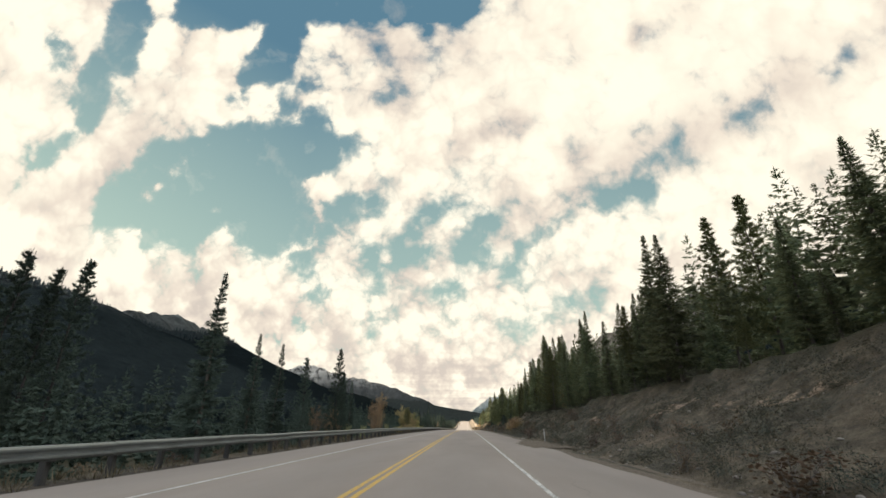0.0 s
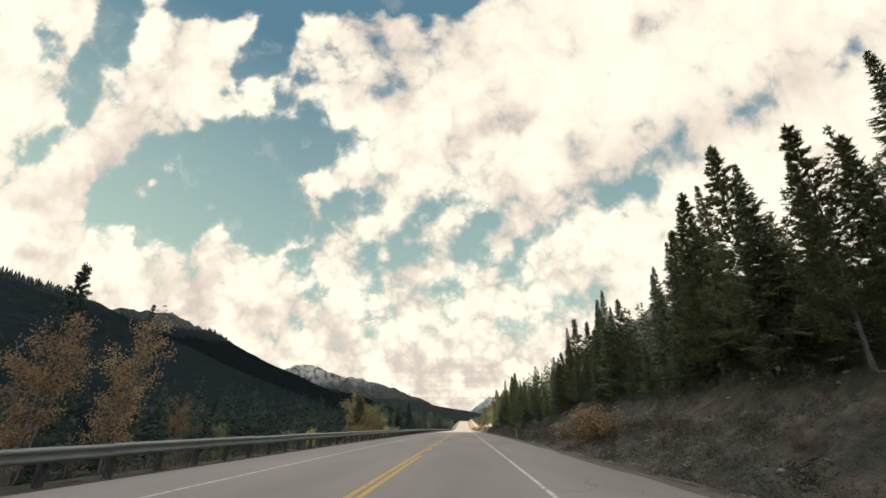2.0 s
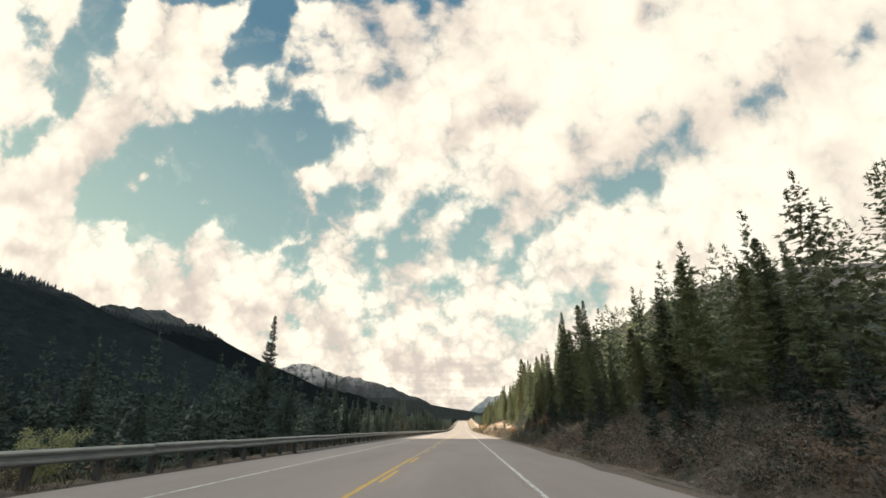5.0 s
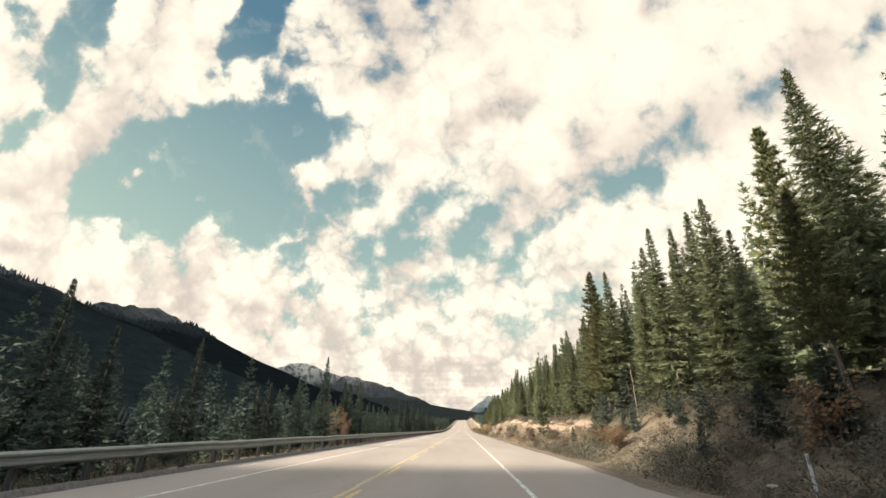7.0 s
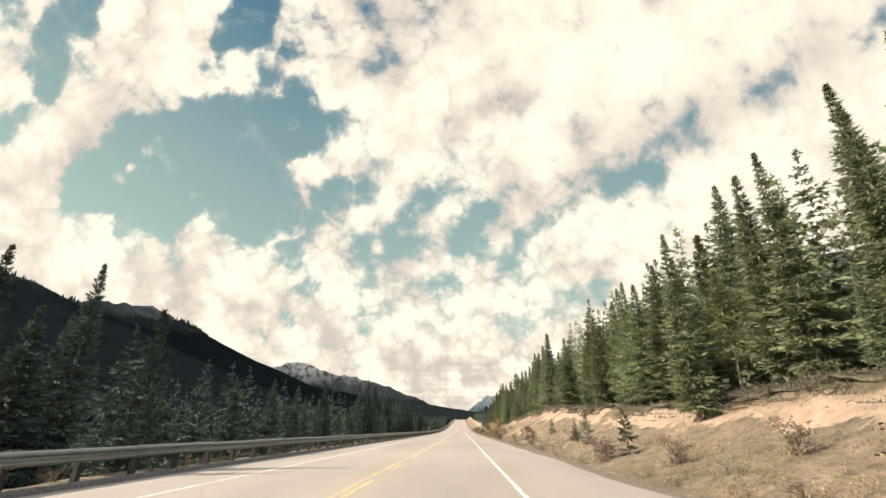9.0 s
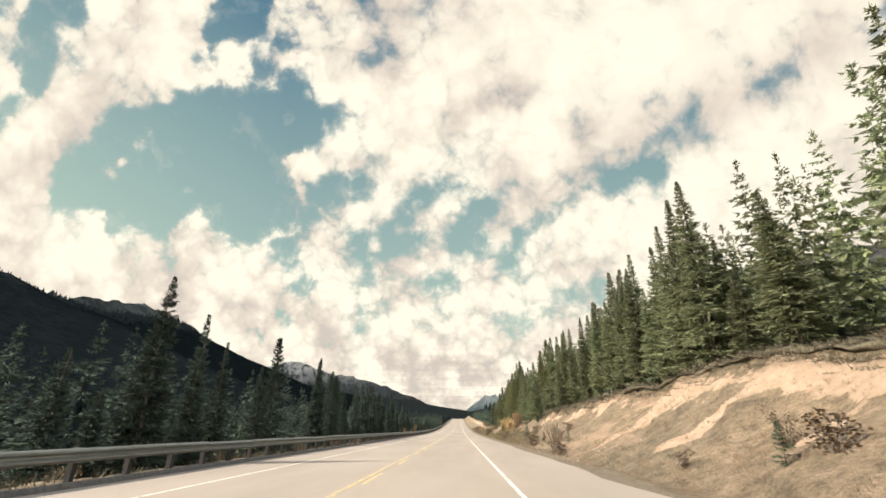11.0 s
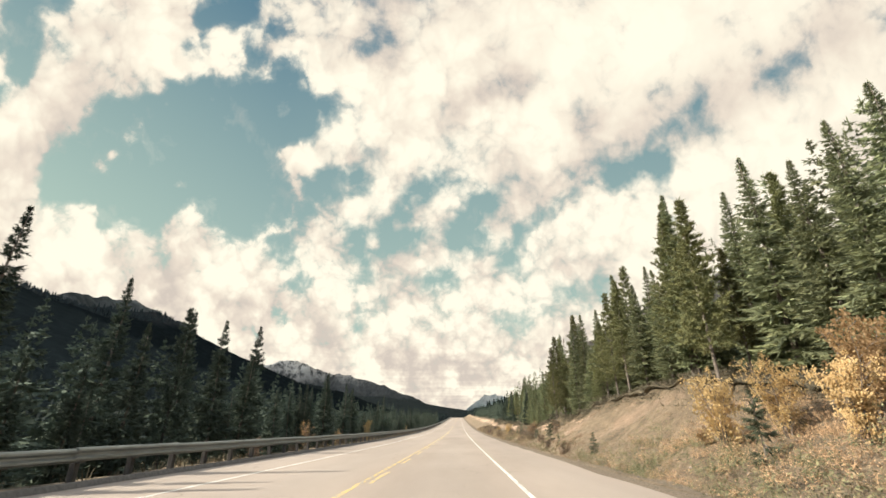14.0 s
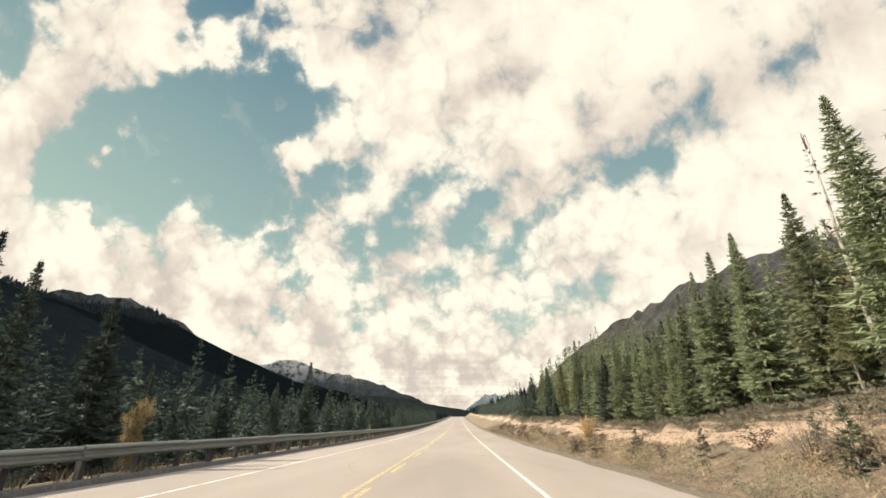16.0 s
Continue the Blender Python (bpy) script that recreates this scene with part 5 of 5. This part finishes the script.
# ---------------------------------------------------------------- woods too deep to tell tree from tree
def tile(name, tv, tf, places, heights, mat, seed, label, category, wide=(0.85, 1.2)):
    """Many copies of one small shape, joined into one sheet."""
    r = np.random.RandomState(seed)
    n = len(places)
    ang = r.uniform(0, 6.283, n)
    c, s = np.cos(ang)[:, None], np.sin(ang)[:, None]
    w = (heights * r.uniform(wide[0], wide[1], n))[:, None]
    x = (tv[None, :, 0] * c - tv[None, :, 1] * s) * w
    y = (tv[None, :, 0] * s + tv[None, :, 1] * c) * w
    z = tv[None, :, 2] * heights[:, None]
    v = (np.stack([x, y, z], -1) + places[:, None, :]).reshape(-1, 3)
    f = (tf[None] + (np.arange(n) * len(tv))[:, None, None]).reshape(-1, tf.shape[1])
    me = bpy.data.meshes.new(name)
    k = tf.shape[1]
    me.vertices.add(len(v))
    me.vertices.foreach_set("co", v.ravel().astype(np.float32))
    me.loops.add(f.size)
    me.loops.foreach_set("vertex_index", f.ravel().astype(np.int32))
    me.polygons.add(len(f))
    me.polygons.foreach_set("loop_start", np.arange(0, f.size, k, dtype=np.int32))
    me.materials.append(mat)
    me.update(calc_edges=True)
    tagged(new(name, me), label, category, kind="stuff")


def far_cone():
    tv, tf = [], []
    for z0, z1, rad in ((0.05, 0.5, 0.19), (0.3, 0.75, 0.145), (0.58, 1.0, 0.095)):
        b = len(tv)
        for k in range(9):
            a = 6.283 * k / 9
            q = rad * (1.3 if k % 2 else 0.65)
            tv.append((q * math.cos(a), q * math.sin(a), z0 - (0.05 if k % 2 else 0)))
        tv.append((0, 0, z1))
        tf += [(b + k, b + (k + 1) % 9, b + 9) for k in range(9)]
    return np.array(tv), np.array(tf)


def mid_tree(seed):
    """A light spruce of four-cornered sprays, one metre high."""
    me = spruce_crown(random.Random(seed), 10.0, 1.9, spruce_needles, 18, 6, 2, 0.05, 0.05, fine=1, fat=0.29)
    tv = np.array([v.co[:] for v in me.vertices]) / 10
    tf = np.array([p.vertices[:] for p in me.polygons])
    bpy.data.meshes.remove(me)
    return tv, tf


def light_tree(seed):
    me = spruce_crown(random.Random(seed), 10.0, 1.9, spruce_needles, 14, 6, 1, 0.05, 0.05, fine=1, fat=0.33)
    tv = np.array([v.co[:] for v in me.vertices]) / 10
    tf = np.array([p.vertices[:] for p in me.polygons])
    bpy.data.meshes.remove(me)
    return tv, tf


def scatter(n, x0, x1, y0, y1, h0, h1, seed, power=1.0):
    r = np.random.RandomState(seed)
    y = y0 + (y1 - y0) * r.uniform(0, 1, n)**power
    x = x0 + (x1 - x0) * r.uniform(0, 1, n)
    return np.stack([x, y, ground_z(x, y) - 0.2], 1), r.uniform(h0, h1, n)


second = np.array(second)
for k in range(4):
    tv, tf = mid_tree(200 + k)
    q = second[second[:, 0] > 0][k::2] if k < 2 else second[second[:, 0] < 0][k - 2::2]
    p = np.stack([q[:, 0], q[:, 1], ground_z(q[:, 0], q[:, 1]) - 0.1], 1)
    # left of the road the needle colour carries the shade
    tile("forest", tv, tf, p, q[:, 2], spruce_needles if k < 2 else shaded_needles, 220 + k, "conifers standing close behind the forest edge", "forest", (1.0, 1.35))
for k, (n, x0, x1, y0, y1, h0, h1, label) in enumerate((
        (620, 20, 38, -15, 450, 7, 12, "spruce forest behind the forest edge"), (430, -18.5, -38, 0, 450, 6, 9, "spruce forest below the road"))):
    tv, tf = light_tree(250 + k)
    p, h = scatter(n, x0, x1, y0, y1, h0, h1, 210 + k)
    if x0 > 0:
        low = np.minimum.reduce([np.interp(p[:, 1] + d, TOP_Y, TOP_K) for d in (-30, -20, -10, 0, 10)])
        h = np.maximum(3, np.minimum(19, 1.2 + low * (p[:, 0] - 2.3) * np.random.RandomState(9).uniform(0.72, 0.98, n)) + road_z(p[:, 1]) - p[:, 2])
    tile("forest", tv, tf, p, h, shaded_needles if k else spruce_needles, 260 + k, label, "forest", (1.0, 1.4))
for k, (n, x0, x1, y0, y1, h0, h1) in enumerate(((420, 13.5, 24, 425, 640, 6.0, 9.2), (230, -24, -11, 425, 620, 3, 7))):
    p, h = scatter(n, x0, x1, y0, y1, h0, h1, 290 + k)
    h = np.maximum(3.0, h + road_z(p[:, 1]) - p[:, 2])
    tv, tf = light_tree(290 + k)
    tile("far_forest", tv, tf, p, h, shaded_needles, 295 + k, "conifer forest along the far road", "forest", (1.0, 1.4))
tv, tf = far_cone()
for k, (n, x0, x1, y0, y1, h0, h1, pw, label) in enumerate((
        (5200, -60, -330, -60, 1500, 6, 10, 1.6, "dense conifer forest on the valley floor"), (2600, -38, -200, -40, 460, 6, 10, 1.0, "dense conifer forest below the road"), (2500, 34, 240, -10, 1500, 8, 12, 1.3, "dense conifer forest climbing from the bank"),
        (500, 13.5, 30, 620, 1100, 4, 6, 1.0, "conifer forest along the far road"), (500, -34, -11.5, 620, 1100, 5, 8, 1.0, "conifer forest along the far road"))):
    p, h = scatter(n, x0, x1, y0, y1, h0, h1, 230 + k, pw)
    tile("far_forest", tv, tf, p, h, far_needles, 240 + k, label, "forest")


def on_slope(grid, n, seed, h0, h1, i0, i1, j_to):
    """Places on a mountainside, between its grid points."""
    r = np.random.RandomState(seed)
    nj, ni, _ = grid.shape
    j = r.uniform(0, 1, n) * (nj - 1.001) * j_to
    i = r.uniform(i0, i1, n) * (ni - 1.001)
    a, b = i - np.floor(i), j - np.floor(j)
    i, j = i.astype(int), j.astype(int)
    a, b = a[:, None], b[:, None]
    p = (grid[j, i] * (1 - a) + grid[j, i + 1] * a) * (1 - b) + (grid[j + 1, i] * (1 - a) + grid[j + 1, i + 1] * a) * b
    return p - np.array([0, 0, 1.0]), r.uniform(h0, h1, n)


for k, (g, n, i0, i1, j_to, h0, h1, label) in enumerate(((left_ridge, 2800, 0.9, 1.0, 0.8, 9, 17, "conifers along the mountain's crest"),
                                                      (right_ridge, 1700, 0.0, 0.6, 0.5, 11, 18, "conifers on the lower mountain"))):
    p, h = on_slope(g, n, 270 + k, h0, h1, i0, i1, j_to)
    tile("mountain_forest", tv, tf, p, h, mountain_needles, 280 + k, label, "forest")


# ---------------------------------------------------------------- grass and stones
def grass(name, n, x0, x1, y0, y1, seed, mat, label, h0, h1, edge=False):
    r = np.random.RandomState(seed)
    tv, tf = [], []
    for k in range(7):
        a = 6.283 * k / 7 + r.uniform(-0.4, 0.4)
        ox, oy = 0.25 * math.cos(a), 0.25 * math.sin(a)
        b = len(tv)
        q = r.uniform(0.5, 1.0)
        tv += [(ox - 0.05 * math.sin(a), oy + 0.05 * math.cos(a), -0.1), (ox + 0.05 * math.sin(a), oy - 0.05 * math.cos(a), -0.1), (ox * (1.4 + 2.2 * q), oy * (1.4 + 2.2 * q), q)]
        tf.append((b, b + 1, b + 2))
    y = r.uniform(y0, y1, n * 2)
    x = r.uniform(x0, x1, n * 2)
    keep = fnoise(x, y, 7, seed + 1) + r.uniform(-0.6, 0.6, n * 2) > 0.0
    if edge:
        keep &= x < wood_edge(y) + 1.0
    x, y = x[keep][:n], y[keep][:n]
    p = np.stack([x, y, ground_z(x, y)], 1)
    tile(name, np.array(tv), np.array(tf), p, r.uniform(h0, h1, len(x)), mat, seed + 2, label, "grass", (0.6, 1.3))


def make_straw(name, a, b, fringe=0.0):
    m = Mat(name, 0.85)
    m.colour(m.mix(m.island(), a, b))
    if fringe:
        feather(m, m.b.outputs[0], fringe, 0.49)
    return m.m


# dull_straw on the bank: dry grass dulled to carry the shade
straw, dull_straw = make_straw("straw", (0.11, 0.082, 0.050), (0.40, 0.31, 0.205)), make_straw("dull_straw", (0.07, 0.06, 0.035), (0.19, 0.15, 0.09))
grass("dry_grass", 13500, 7.2, 15.5, -6, 184, 301, dull_straw, "short grass on the bank, colour dulled for the shade there", 0.05, 0.17, True)
grass("dry_grass", 6500, 7.2, 15.5, 184, 250, 302, straw, "short dry tan grass on the bank", 0.05, 0.17, True)
grass("dry_grass", 24000, 7.2, 15.0, 250, 440, 304, straw, "short dry tan grass on the bank", 0.04, 0.14, True)
grass("dry_grass", 6500, -10.5, -6.5, -6, 440, 307, dull_straw, "dull grass below the guardrail", 0.12, 0.4)


def stones():
    bm = bmesh.new()
    bmesh.ops.create_icosphere(bm, subdivisions=1, radius=0.5)
    for v in bm.verts:
        v.co *= 0.8 + 0.4 * noise.random()
        v.co.z *= 0.65
    tv = np.array([v.co[:] for v in bm.verts])
    tf = np.array([[v.index for v in f.verts] for f in bm.faces])
    bm.free()
    r = np.random.RandomState(311)
    n = 1500
    y = r.uniform(-5, 420, n)
    x = 7.0 + 7.0 * r.uniform(0, 1, n)**1.3
    h = 0.03 + 0.11 * r.uniform(0, 1, n)**6
    m = Mat("stone", 0.9)
    m.colour(m.mix(m.island(), (0.15, 0.13, 0.11), (0.40, 0.36, 0.31)))
    q = np.concatenate([r.uniform(7.2, 13.5, 1300), r.uniform(7.0, 8.4, 500)])
    yq = np.concatenate([r.uniform(-5, 110, 1300), r.uniform(-5, 160, 500)])
    x, y, h = np.concatenate([x, q]), np.concatenate([y, yq]), np.concatenate([h, 0.025 + 0.16 * r.uniform(0, 1, 1800)**5])
    tile("stones", tv, tf, np.stack([x, y, ground_z(x, y) + 0.02], 1), h, m.m, 312, "loose pale stones on the bank", "stones", (0.8, 1.7))


stones()


def brush(name, n, x0, x1, y0, y1, seed, mat, label, h0, h1, power=1.0, twigs=18):
    """Low tangled brush: clumps of thin twigs and small leaves."""
    r = random.Random(seed)
    s = Soup()
    for _ in range(twigs):
        a, e = r.uniform(0, 6.283), r.uniform(0.3, 1.5)
        d = Vector((math.cos(a) * math.cos(e), math.sin(a) * math.cos(e), math.sin(e)))
        p = Vector((r.uniform(-0.6, 0.6), r.uniform(-0.6, 0.6), -0.05))
        ln = r.uniform(0.35, 1.0)
        spike(s, p, d, ln * 0.8, 0.008, r)
        for _ in range(11):
            q = p + d * ln * r.uniform(0.15, 1.0) + Vector((r.gauss(0, 0.05), r.gauss(0, 0.05), r.gauss(0, 0.05)))
            spike(s, q, Vector((r.uniform(-1, 1), r.uniform(-1, 1), r.uniform(-0.3, 1))).normalized(), r.uniform(0.04, 0.11), 0.017, r)
    tv, tf = np.array([v[:] for v in s.v]), np.array(s.f)
    q = np.random.RandomState(seed)
    y = q.uniform(y0, y1, n * 2)
    x = x0 + (x1 - x0) * q.uniform(0, 1, n * 2)**power
    keep = fnoise(x, y, 9, seed + 1) + q.uniform(-0.7, 0.7, n * 2) > 0
    x, y = x[keep][:n], y[keep][:n]
    tile(name, tv, tf, np.stack([x, y, ground_z(x, y)], 1), q.uniform(h0, h1, len(x)), mat, seed + 2, label, "brush", (0.8, 1.5))


russet = make_straw("russet_brush", (0.15, 0.108, 0.075), (0.36, 0.262, 0.185))
ochre = make_straw("ochre_brush", (0.16, 0.12, 0.068), (0.38, 0.295, 0.18))
orange = make_straw("orange_brush", (0.26, 0.165, 0.10), (0.58, 0.40, 0.235))
olive_brush = make_straw("olive_brush", (0.085, 0.095, 0.052), (0.25, 0.24, 0.13))
heath = make_straw("heath", (0.060, 0.057, 0.040), (0.175, 0.150, 0.103))
# the next two are brush whose dark colour also stands in for shade
juniper = make_straw("juniper", (0.035, 0.045, 0.035), (0.11, 0.12, 0.088))
shaded_thicket = make_straw("shade_dark_brush", (0.055, 0.057, 0.043), (0.155, 0.145, 0.103))
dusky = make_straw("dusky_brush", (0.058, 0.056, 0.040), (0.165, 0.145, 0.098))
brush("roadside_brush", 280, 7.7, 12.0, 100, 142, 401, russet, "tangled russet brush on the verge", 0.3, 0.8, 1.2)
brush("roadside_brush", 420, 7.9, 12.0, 100, 176, 451, shaded_thicket, "tangled brush on the verge, shade put into its dark colour", 0.5, 1.3, 1.0)
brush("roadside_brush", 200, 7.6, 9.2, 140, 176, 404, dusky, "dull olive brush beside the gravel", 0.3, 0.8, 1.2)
brush("roadside_brush", 150, 7.6, 10.6, 168, 185, 457, dusky, "dull olive brush on the verge", 0.3, 0.8, 1.1)
brush("roadside_brush", 100, 7.6, 10.2, 184, 206, 454, ochre, "tan brush on the verge", 0.25, 0.6, 1.2)
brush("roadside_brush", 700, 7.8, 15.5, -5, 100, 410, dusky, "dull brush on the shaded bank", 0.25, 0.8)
brush("roadside_brush", 520, 7.5, 14.5, -5, 105, 464, shaded_thicket, "brush clumps coloured dark for the shade on the bank", 0.35, 1.0, 1.0)
brush("juniper_mat", 260, 7.9, 14.5, -5, 105, 481, juniper, "low dark green juniper, darkened for the shade on the bank", 0.35, 0.8)
brush("roadside_brush", 420, 7.6, 9.6, 200, 420, 407, russet, "tangled russet brush at the foot of the bank", 0.2, 0.5, 1.8)
brush("roadside_brush", 170, 7.5, 9.0, 200, 300, 461, dusky, "dull brush at the foot of the bank", 0.2, 0.5, 1.4)
brush("roadside_brush", 170, 7.7, 10.4, 274, 302, 485, ochre, "tan and olive brush at the foot of the bank", 0.3, 0.75, 1.3)
brush("roadside_brush", 90, 7.7, 10.0, 274, 302, 488, dusky, "dull olive brush at the foot of the bank", 0.3, 0.7, 1.3)
brush("roadside_brush", 120, 7.5, 10.6, 294, 314, 491, olive_brush, "olive leafy brush beside the road", 0.3, 0.8, 1.3)
brush("roadside_brush", 90, 7.6, 10.6, 292, 314, 494, orange, "golden autumn brush beside the road", 0.25, 0.6, 1.2)
brush("roadside_brush", 110, 7.5, 9.4, 314, 352, 497, olive_brush, "olive brush at the foot of the bank", 0.2, 0.55, 1.4)
brush("roadside_brush", 100, 9.2, 11.8, 300, 310, 431, orange, "orange autumn brush on the bank", 0.25, 0.6)
brush("roadside_brush", 300, 7.6, 10.6, 335, 425, 419, ochre, "tan brush at the foot of the bank", 0.3, 0.8, 1.3)
brush("roadside_brush", 200, 7.7, 11.5, 338, 425, 471, dusky, "dull olive brush scattered over the bank", 0.3, 0.8, 1.1)
brush("roadside_brush", 420, -11.0, -7.6, 20, 420, 413, dusky, "dusky brush behind the guardrail", 0.3, 0.9)
brush("bank_tufts", 1300, 8.0, 14.0, 195, 425, 441, dusky, "dark tufts scattered over the bank", 0.08, 0.24, 1.0, 9)
brush("bank_tufts", 1500, 7.6, 14.5, 195, 425, 444, russet, "brown tufts scattered over the bank", 0.08, 0.28, 1.0, 9)


def turf_edge():
    """Heather and roots along the worn lip of the bank."""
    r = np.random.RandomState(421)
    s, q = Soup(), random.Random(421)
    for _ in range(100):
        a, e = q.uniform(0, 6.283), q.uniform(-0.2, 1.4)
        d = Vector((math.cos(a) * math.cos(e), math.sin(a) * math.cos(e), math.sin(e)))
        spike(s, Vector((q.uniform(-0.8, 0.8), q.uniform(-0.8, 0.8), 0.0)), d, q.uniform(0.12, 0.4), 0.018, q)
    y = r.uniform(185, 430, 1500)
    x = wood_edge(y) + r.normal(0.05, 0.34, 1500)
    tile("bank_turf", np.array([v[:] for v in s.v]), np.array(s.f), np.stack([x, y, ground_z(x, y) + 0.06], 1), r.uniform(0.3, 0.75, 1500), heath, 422, "low olive heath along the bank's lip", "brush", (0.9, 1.6))


turf_edge()


def turf_mat():
    """The matted sod that hangs over the worn lip, broken off in places."""
    ys = np.arange(190, 336, 0.3)
    edge = wood_edge(ys)
    hang = 0.07 + 0.22 * np.clip(fnoise(ys, ys * 0, 7, 91, 4) + 0.35, 0, 1.3)
    thick = (0.04 + 0.16 * np.clip(fnoise(ys, ys * 0, 5, 92, 4) + 0.25, 0, 1.1)) * np.interp(ys, (190, 200, 322, 335), (0.1, 1, 1, 0.1))
    sec = ((1.3, -0.15), (0.75, 0.55), (0.2, 0.95), (-0.35, 0.9), (-0.9, 0.45), (-1.0, 0.05), (-0.7, -0.35), (0.2, -0.8))
    v = []
    for k, y in enumerate(ys):
        x = edge[k] + 0.08
        z = gz(x, y)
        for j, (a, b) in enumerate(sec):
            w = 1 + 0.5 * float(fnoise(y + 31 * j, 0.0, 0.9, 93 + j, 2))
            v.append((x + a * hang[k] * w * 1.3, y, z + b * thick[k] * w))
    n = len(sec)
    f = [(k * n + j, k * n + (j + 1) % n, (k + 1) * n + (j + 1) % n, (k + 1) * n + j) for k in range(len(ys) - 1) for j in range(n)]
    m = Mat("sod_mat", 0.95)
    g = m.noise(7, 6, 0.8)
    m.colour(m.ramp(g, [(0.36, (0.055, 0.048, 0.034)), (0.5, (0.115, 0.10, 0.068)), (0.66, (0.21, 0.175, 0.12))]))
    m.bump(g, 0.9, 0.06)
    tagged(new("bank_sod", mesh_of("bank_sod", np.array(v), f, m.m, True)), "matted olive sod hanging over the bank's lip", "turf", kind="stuff")


turf_mat()
